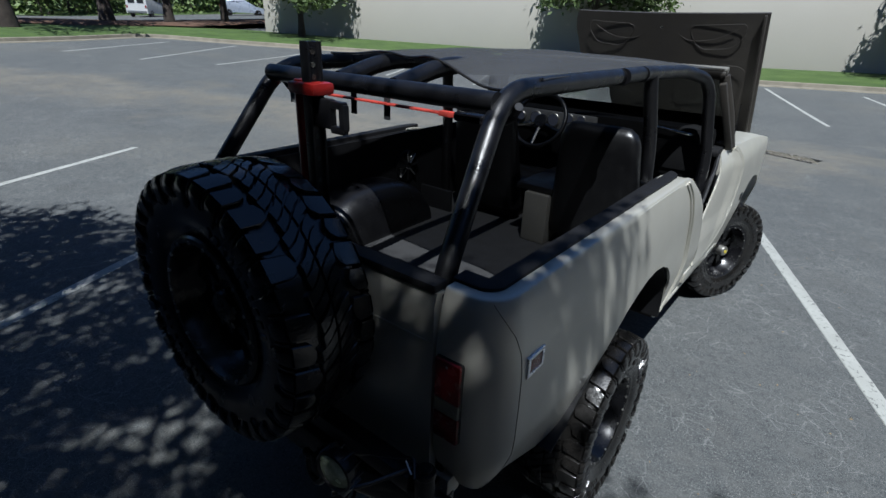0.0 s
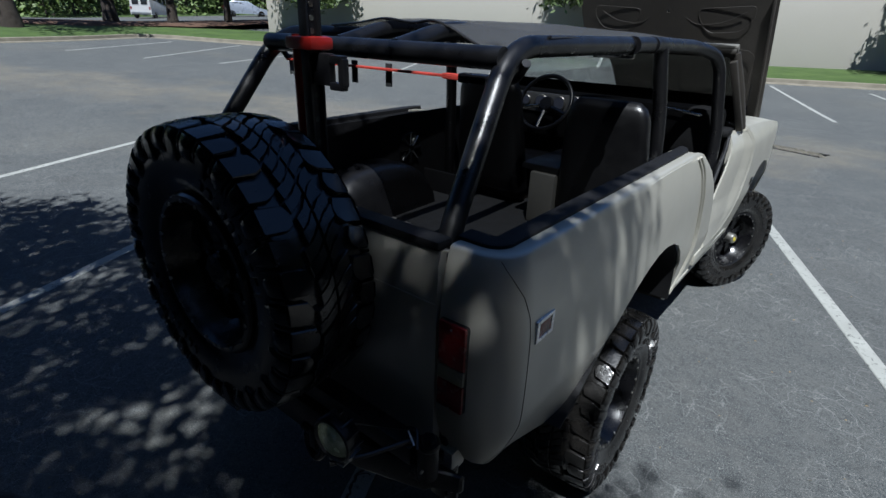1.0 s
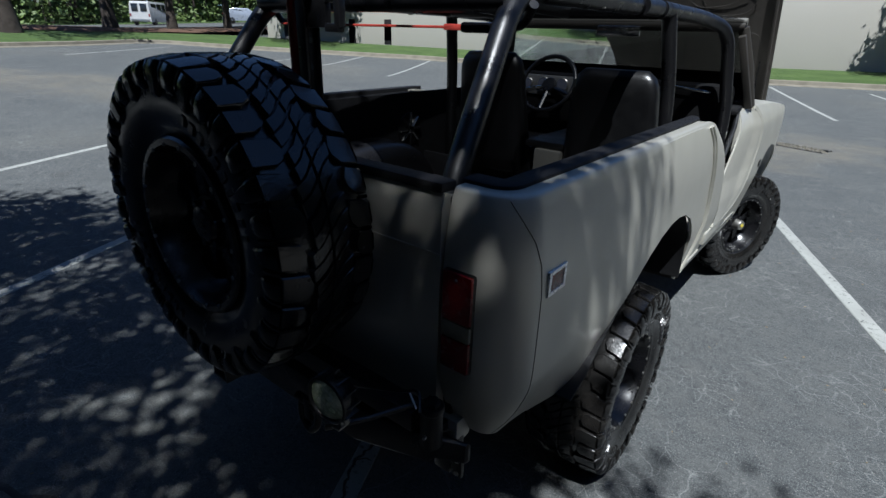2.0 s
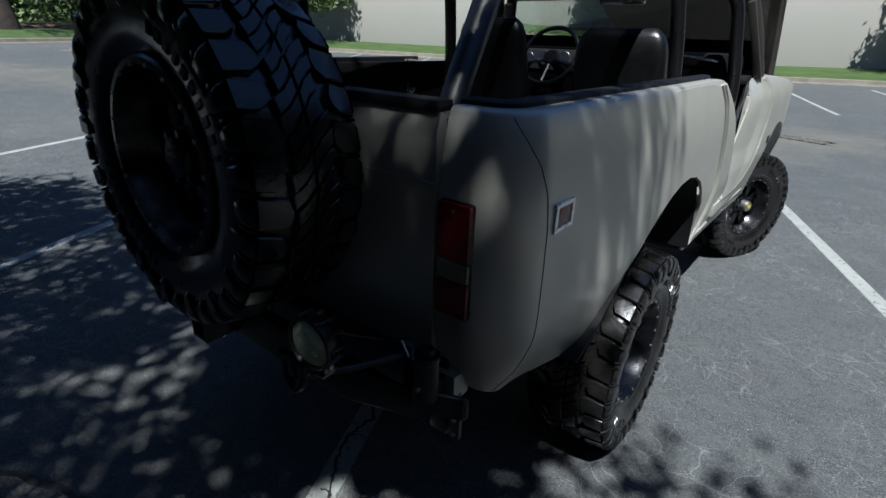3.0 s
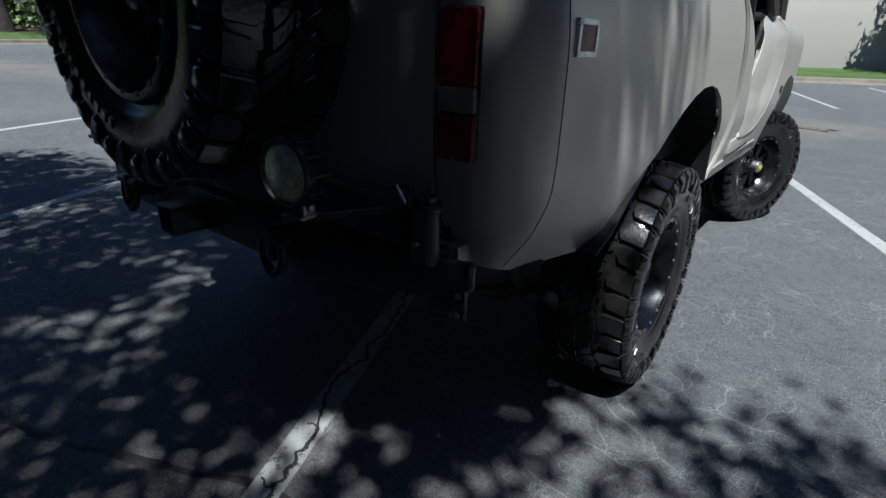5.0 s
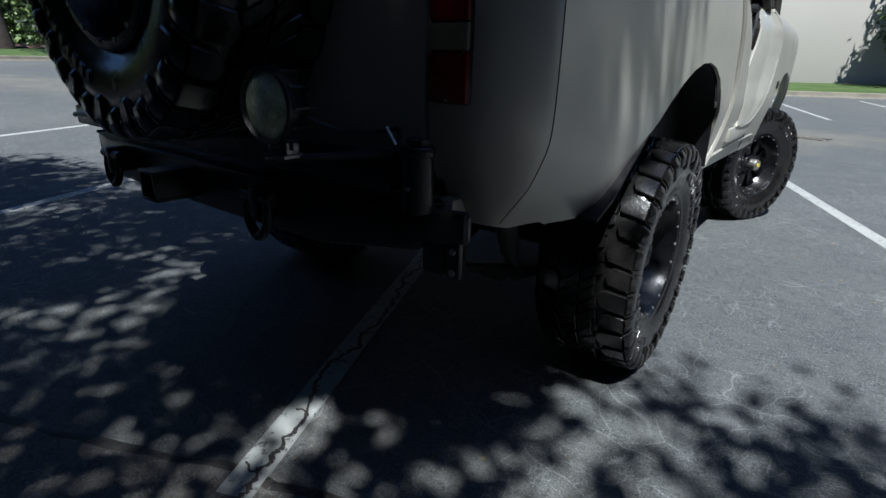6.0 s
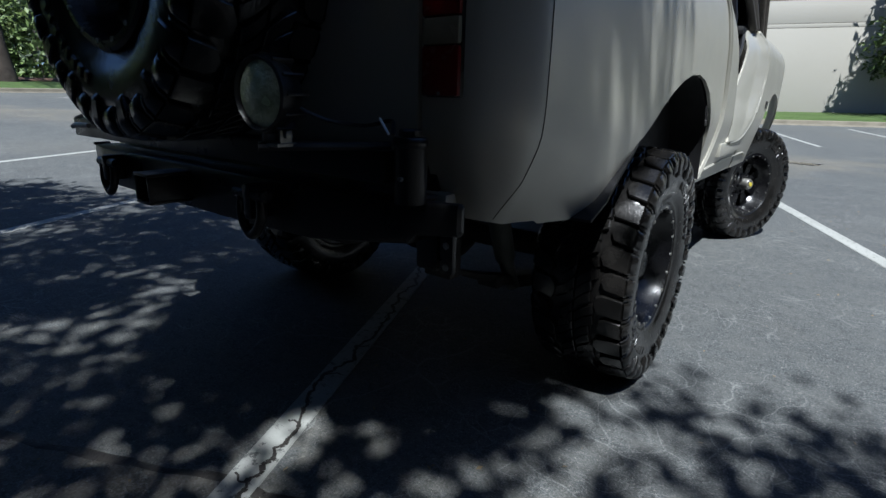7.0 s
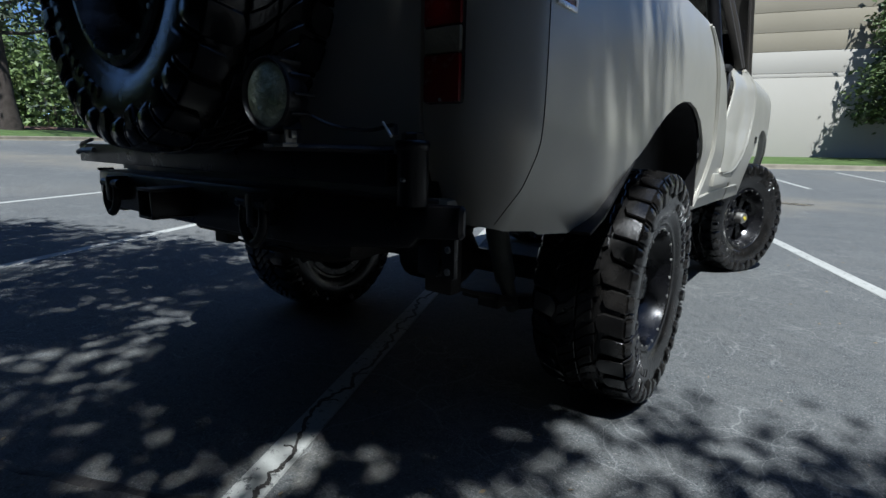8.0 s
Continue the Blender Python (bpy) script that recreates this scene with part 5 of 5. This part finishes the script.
def spoke_mesh(rim=0.211, f=0.05):
    bm = bmesh.new()
    vs = add_box(bm, (f - 0.03, -0.021, 0.06), (f + 0.006, 0.021, rim - 0.03), 0.006)
    for v in vs:
        v.co.y *= 1.0 + 0.9 * max(0, (v.co.z - 0.07) / 0.1)
    return bm


def add_wheel(m, name="wheel", hub=True, label="black spoked wheel with a knobbly mud-terrain tyre", R=0.405, W=0.3):
    w = part(name, wheel_mesh(), GLOSS, truck, label)
    w.matrix_local = m
    part("tyre", tyre_carcass(R, W), RUBBER, w, "shiny black mud-terrain tyre")
    tagged(part("tread", tread_mesh(R, W), RUBBER, w, sharp=34), kind="stuff")
    bm = bmesh.new()
    f = 0.05
    add_lathe(bm, [(0.001, f - 0.03), (0.075, f - 0.03), (0.08, f - 0.02), (0.08, f), (0.07, f + 0.012), (0.045, f + 0.015), (0.001, f + 0.015)], 32)
    part("wheel_centre", bm, BLACK, w)
    for k in range(8):
        part("spoke", spoke_mesh(), GLOSS, w).matrix_local = Matrix.Rotation((k + 0.5) * math.tau / 8, 4, "X")
    bm = bmesh.new()
    add_lathe(bm, [(0.001, -0.1), (0.15, -0.1), (0.165, -0.09), (0.165, -0.03), (0.001, -0.028)], 40)
    part("brake_drum", bm, DARKSTEEL, w)
    for k in range(18):
        a = k * math.tau / 18
        bm = bmesh.new()
        add_disc(bm, 0.0055, 0.006, Matrix.Translation((0.122, 0.206 * math.cos(a), 0.206 * math.sin(a))), 6)
        part("rim_bolt", bm, STEEL, w)
    for k in range(6):
        a = k * math.tau / 6 + 0.2
        bm = bmesh.new()
        add_disc(bm, 0.011, 0.03, Matrix.Translation((0.05, 0.058 * math.cos(a), 0.058 * math.sin(a))), 6, 0.002)
        part("lug_nut", bm, GLOSS, w)
    if hub:
        bm = bmesh.new()
        add_lathe(bm, [(0.038, 0.04), (0.04, 0.105), (0.034, 0.118), (0.03, 0.12), (0.001, 0.12)], 24)
        part("locking_hub", bm, STEEL, w, "bright locking hub with a yellow centre")
        bm = bmesh.new()
        add_disc(bm, 0.015, 0.004, Matrix.Translation((0.12, 0, 0)), 20)
        part("hub_badge", bm, mat("yellow_enamel", (0.55, 0.45, 0.05), 0.4, 0, 0.2, 30, 200, 0.05), w)
    else:
        bm = bmesh.new()
        add_lathe(bm, [(0.05, 0.055), (0.052, 0.075), (0.046, 0.084), (0.03, 0.088), (0.001, 0.088)], 28)
        cap = part("centre_cap", bm, GLOSS, w, "gloss black centre cap with a plain raised mark")
        for z0, z1 in ((-0.022, -0.012), (-0.005, 0.005), (0.012, 0.022)):
            part("raised_mark", box((0.086, -0.016, z0), (0.0905, 0.016, z1), 0.001), SHOCKGREY, cap)
    return w


Rw = 0.405
add_wheel(Matrix.Translation((0.8, 0.025, Rw - 0.008)), hub=False)
add_wheel(Matrix.Translation((-0.8, 0.025, Rw - 0.008)) @ pose(0, 0, 0, 20, 0, 180), hub=False)
add_wheel(Matrix.Translation((0.815, 2.57, Rw - 0.008)) @ pose(0, 0, 0, 0, 0, -27))
add_wheel(Matrix.Translation((-0.815, 2.57, Rw - 0.008)) @ pose(0, 0, 0, 0, 0, 180 - 27))
SPARE = Vector((0.135, -1.165, 1.235))
add_wheel(Matrix.Translation(SPARE) @ pose(0, 0, 0, 0, 0, -90), "spare_wheel", hub=False, label="black spare wheel with a mud-terrain tyre on its carrier", W=0.27)

# chassis and running gear
part("rear_axle", tube([(-0.68, 0, 0.4), (-0.2, 0, 0.4), (-0.12, 0, 0.4), (0.12, 0, 0.4), (0.2, 0, 0.4), (0.68, 0, 0.4)], [0.045, 0.045, 0.13, 0.13, 0.045, 0.045], 16), DARKSTEEL, truck)
part("front_axle", tube([(-0.66, 2.56, 0.4), (0.16, 2.56, 0.4), (0.24, 2.56, 0.4), (0.42, 2.56, 0.4), (0.5, 2.56, 0.4), (0.66, 2.56, 0.4)], [0.045, 0.045, 0.11, 0.11, 0.045, 0.045], 16), DARKSTEEL, truck)
for s in (1, -1):
    part("frame_rail", box((s * 0.47 - 0.04, -1.0, 0.62), (s * 0.47 + 0.04, 3.25, 0.74), 0.008), DARKSTEEL, truck)
    bm = bmesh.new()
    for i, (l, z) in enumerate(((0.68, 0.0), (0.55, -0.011), (0.42, -0.022), (0.28, -0.033))):
        rows = []
        for k in range(17):
            u = -1 + k / 8
            y, zz = u * l, 0.315 + 0.165 * abs(u * l / 0.68) ** 1.6 + z
            rows.append([bm.verts.new((s * 0.54 + a, y, zz + c)) for a, c in ((-0.03, 0), (0.03, 0), (0.03, 0.01), (-0.03, 0.01))])
        for a, c in zip(rows, rows[1:]):
            for k in range(4):
                bm.faces.new((a[k], a[(k + 1) % 4], c[(k + 1) % 4], c[k]))
        bm.faces.new(rows[0])
        bm.faces.new(rows[-1])
    add_box(bm, (s * 0.54 - 0.037, -0.45, 0.365), (s * 0.54 + 0.037, -0.415, 0.405), 0.004)
    add_tube(bm, [(s * 0.54 - 0.035, -0.69, 0.49), (s * 0.54 + 0.035, -0.69, 0.49)], 0.022, 12)
    bmesh.ops.recalc_face_normals(bm, faces=bm.faces)
    part("leaf_spring", bm, DARKSTEEL, truck, "black leaf spring pack")
    part("spring_shackle", box((s * 0.54 - 0.045, -0.715, 0.47), (s * 0.54 + 0.045, -0.665, 0.66), 0.006), DARKSTEEL, truck)
    part("shock_absorber", tube([(s * 0.55, -0.3, 0.33), (s * 0.55, -0.36, 0.44), (s * 0.55, -0.362, 0.445), (s * 0.56, -0.44, 0.6), (s * 0.56, -0.46, 0.68)], [0.024, 0.026, 0.034, 0.036, 0.036], 14), SHOCKGREY, truck, "dusty grey shock absorber")
part("fuel_tank", box((-0.4, -0.9, 0.56), (0.4, -0.3, 0.7), 0.04), DARKSTEEL, truck)

# rear bumper
BY = -1.03


def bumper_section(x):
    a = abs(x)
    face = lerp_curve([(0.5, BY - 0.075), (0.72, BY - 0.02), (0.815, BY + 0.02)], a)
    return face, lerp_curve([(0.5, 0.762), (0.72, 0.755), (0.815, 0.753)], a), lerp_curve([(0.45, 0.645), (0.72, 0.668), (0.735, 0.686), (0.815, 0.69)], a)


bm = bmesh.new()
rows = []
for x in [-0.815, -0.81, -0.765, -0.735, -0.72] + steps((-0.5, 0.5, 0.25)) + [0.72, 0.735, 0.765, 0.81, 0.815]:
    yf, zt, zb = bumper_section(x)
    e = 0.006 if abs(x) > 0.812 else 0.0
    back = yf + (0.014 if abs(x) > 0.73 else 0.085)
    rows.append([bm.verts.new(p) for p in ((x, back, zt - e), (x, yf + 0.01 + e, zt - e), (x, yf + 0.003 + e, zt - 0.003 - e), (x, yf + e, zt - 0.01 - e), (x, yf + e, zb + 0.01 + e), (x, yf + 0.003 + e, zb + 0.003 + e), (x, yf + 0.01 + e, zb + e), (x, back, zb + e))])
for a, c in zip(rows, rows[1:]):
    for k in range(8):
        bm.faces.new((a[k], a[(k + 1) % 8], c[(k + 1) % 8], c[k]))
bm.faces.new(rows[0])
bm.faces.new(list(reversed(rows[-1])))
bmesh.ops.recalc_face_normals(bm, faces=bm.faces)
bumper = part("rear_bumper", bm, BLACK, truck, "heavy black plate steel rear bumper", sharp=24)
for s in (1, -1):
    part("hanger_plate", box((s * 0.771 - 0.016, -0.99, 0.605), (s * 0.771 + 0.016, -0.975, 0.72), 0.005), BLACK, bumper)
    part("hanger_block", box((s * 0.728 - 0.03, -0.995, 0.605), (s * 0.728 + 0.024, -0.93, 0.7), 0.008), BLACK, bumper)
    part("weld_bead", tube([(s * 0.72, -1.052, 0.757), (s * 0.728, -1.02, 0.757), (s * 0.75, -0.995, 0.756)], 0.005, 6), DARKSTEEL, bumper)
    for z in (0.664, 0.62):
        bm = bmesh.new()
        add_disc(bm, 0.0075, 0.006, Matrix.Translation((s * 0.773, -0.99, z)) @ pose(0, 0, 0, 0, 0, -90), 8, 0.002)
        part("bolt", bm, STEEL, bumper)
receiver = bmesh.new()
for lo, hi in (((-0.038, -1.21, 0.668), (0.038, -1.1, 0.676)), ((-0.038, -1.21, 0.736), (0.038, -1.1, 0.744)), ((-0.038, -1.21, 0.676), (-0.03, -1.1, 0.736)), ((0.03, -1.21, 0.676), (0.038, -1.1, 0.736))):
    add_box(receiver, lo, hi, 0.002)
part("receiver", receiver, BLACK, bumper, "square black tow receiver")
for x in (-0.36, 0.37):
    part("shackle_tab", box((x - 0.014, -1.16, 0.68), (x + 0.014, -1.1, 0.755), 0.008), BLACK, bumper)
    part("shackle", tube(rounded([(x - 0.034, -1.145, 0.735), (x - 0.04, -1.15, 0.68), (x, -1.152, 0.636), (x + 0.04, -1.15, 0.68), (x + 0.034, -1.145, 0.735)], 0.032), 0.011, 10), BLACK, bumper, "black tow shackle")
    part("shackle_pin", tube([(x - 0.055, -1.145, 0.733), (x + 0.055, -1.145, 0.733)], 0.013, 10), BLACK, bumper)

# swing-out carrier
carrier = part("tyre_carrier", box((-0.76, -1.09, 0.785), (0.7, -1.03, 0.845), 0.006), BLACK, truck, "black swing-out tyre carrier")
part("hinge_post", tube([(0.735, -1.055, 0.752), (0.735, -1.055, 0.86)], 0.029, 18), BLACK, carrier)
part("hinge_cap", tube([(0.735, -1.055, 0.852), (0.735, -1.055, 0.856), (0.735, -1.055, 0.866), (0.735, -1.055, 0.87)], [0.029, 0.032, 0.032, 0.029], 20), BLACK, carrier)
bm = bmesh.new()
add_disc(bm, 0.021, 0.016, Matrix.Translation((0.735, -1.055, 0.868)) @ pose(0, 0, 0, 0, -90, 0), 6, 0.003)
part("hinge_nut", bm, BLACK, carrier)
part("grease_nipple", tube([(0.745, -1.09, 0.8), (0.748, -1.1, 0.802)], 0.004, 8), STEEL, carrier)
part("upright", box((0.04, -1.08, 0.84), (0.11, -1.02, 1.3), 0.006), BLACK, carrier)
part("wheel_mount", tube([(SPARE.x, -1.03, SPARE.z), (SPARE.x, -1.17, SPARE.z)], 0.07, 20), BLACK, carrier)
part("latch_handle", tube(rounded([(-0.6, -1.1, 0.825), (-0.7, -1.105, 0.823), (-0.74, -1.1, 0.815)], 0.03), 0.008, 8), STEEL, carrier)
part("latch_pin", tube([(-0.7, -1.1, 0.845), (-0.66, -1.08, 0.86)], 0.006, 8), STEEL, carrier)
part("lamp_arm", tube([(0.585, -1.26, 0.853), (0.64, -1.17, 0.853), (0.69, -1.06, 0.852)], [0.007, 0.007, 0.008], 8), BLACK, carrier)
part("lamp_cable", tube(rounded([(0.56, -1.2, 0.93), (0.6, -1.12, 0.89), (0.66, -1.08, 0.885), (0.7, -1.06, 0.9), (0.735, -1.1, 0.875)], 0.03), 0.004, 6), BLACK, carrier)
part("cable_tie", tube([(0.69, -1.085, 0.9), (0.72, -1.095, 0.875)], 0.0025, 6), WHITEPL, carrier)

# round work lamp
LM = Matrix.Translation((0.596, -1.25, 0.936)) @ pose(0, 0, 0, 0, 0, -86) @ Matrix.Scale(0.84, 4)
bm = bmesh.new()
add_lathe(bm, [(0.001, -0.055), (0.045, -0.055), (0.062, -0.03), (0.069, -0.01), (0.07, 0.012), (0.066, 0.016), (0.062, 0.012), (0.061, 0.004), (0.001, 0.004)], 36, LM)
lamp = part("work_lamp", bm, BLACK, truck, "round driving lamp with a ribbed clear lens")
for k in range(12):
    a = k * math.tau / 12
    part("cooling_fin", box((-0.045, -0.0025, 0.05), (0.004, 0.0025, 0.074), 0.001, LM @ Matrix.Rotation(a, 4, "X")), BLACK, lamp)
bm = bmesh.new()
add_lathe(bm, [(0.061, 0.006), (0.05, 0.014), (0.03, 0.018), (0.001, 0.02)], 36, LM)
# mottled pale green puts the reflected greenery and sky into the lens colour
lens_m = mat("lens_painted_reflection", (0.8, 0.86, 0.66), 0.2, 0.45, 0.5, 30, 110, 0.6, (0.34, 0.42, 0.24), dist=0.01)
part("lens", bm, lens_m, lamp, "faceted glass lens")
for s in (1, -1):
    part("bracket_ear", box((-0.04, s * 0.025 - 0.002, -0.094), (-0.01, s * 0.025 + 0.002, -0.055), 0.004, LM), STEEL, lamp)
    part("bracket_bolt", box((-0.033, s * 0.031 - 0.006, -0.082), (-0.017, s * 0.031 + 0.006, -0.066), 0.004, LM), STEEL, lamp)
part("bracket", box((-0.05, -0.03, -0.098), (0.0, 0.03, -0.09), 0.002, LM), STEEL, lamp)

# farm jack strapped upright behind the tailgate
jack = empty("farm_jack", "tall red and black farm jack standing between spare wheel and tailgate", "jack")
JX, JY = 0.13, -0.875
bar = bmesh.new()
for lo, hi in (((JX - 0.006, JY - 0.022, 0.868), (JX + 0.006, JY + 0.022, 1.935)), ((JX - 0.017, JY + 0.018, 0.868), (JX + 0.017, JY + 0.026, 1.935)), ((JX - 0.017, JY - 0.026, 0.868), (JX + 0.017, JY - 0.018, 1.935))):
    add_box(bar, lo, hi, 0.002)
part("steel_standard", bar, BLACK, jack, "black notched steel bar")
for i in range(30):
    z = 0.92 + i * 0.034
    part("bar_hole", tube([(JX + 0.0055, JY, z), (JX + 0.0075, JY, z)], 0.008, 10), DARKSTEEL if i % 2 else SHOCKGREY, jack)
part("handle_tube", tube([(JX - 0.042, JY - 0.01, 0.9), (JX - 0.042, JY - 0.01, 1.83)], 0.02, 14), REDPAINT, jack, "red jack handle")
part("runner", box((JX - 0.07, JY - 0.04, 1.79), (JX + 0.05, JY + 0.04, 1.826), 0.012), REDPAINT, jack, "red cast runner")
hook = bmesh.new()
for lo, hi in (((JX + 0.012, JY - 0.012, 1.7), (JX + 0.085, JY + 0.012, 1.785)), ((JX + 0.08, JY - 0.012, 1.76), (JX + 0.135, JY + 0.012, 1.782)), ((JX + 0.08, JY - 0.012, 1.69), (JX + 0.135, JY + 0.012, 1.712)), ((JX + 0.118, JY - 0.012, 1.7), (JX + 0.14, JY + 0.012, 1.775))):
    add_box(hook, lo, hi, 0.006)
part("lifting_nose", hook, BLACK, jack, "black steel lifting nose")

# red strap across the cage with its hook and tags
strap = empty("ratchet_strap", "bright red webbing strap stretched across the roll cage", "strap")
part("webbing", box((-0.56, -0.475, 1.711), (0.36, -0.45, 1.719), 0.003, None), STRAPRED, strap)
part("webbing_loop", box((0.28, -0.476, 1.706), (0.36, -0.45, 1.724), 0.004), STRAPRED, strap)
part("ratchet", box((0.35, -0.485, 1.7), (0.46, -0.44, 1.73), 0.01), GLOSS, strap, "black strap ratchet")
part("webbing_hook", tube(rounded([(0.44, -0.46, 1.715), (0.55, -0.46, 1.722), (0.575, -0.47, 1.75), (0.6, -0.49, 1.775)], 0.02), 0.014, 10), BLACK, strap)
part("webbing_hook", tube([(-0.56, -0.46, 1.718), (-0.6, -0.48, 1.775)], 0.012, 10), BLACK, strap)
for x, shade in ((-0.55, TAGGREY), (-0.16, CLOTH), (0.02, CLOTH)):
    part("tag", box((x - 0.015, -0.456, 1.655), (x + 0.015, -0.451, 1.735), 0.0012), shade, strap, "small grey fabric tag")
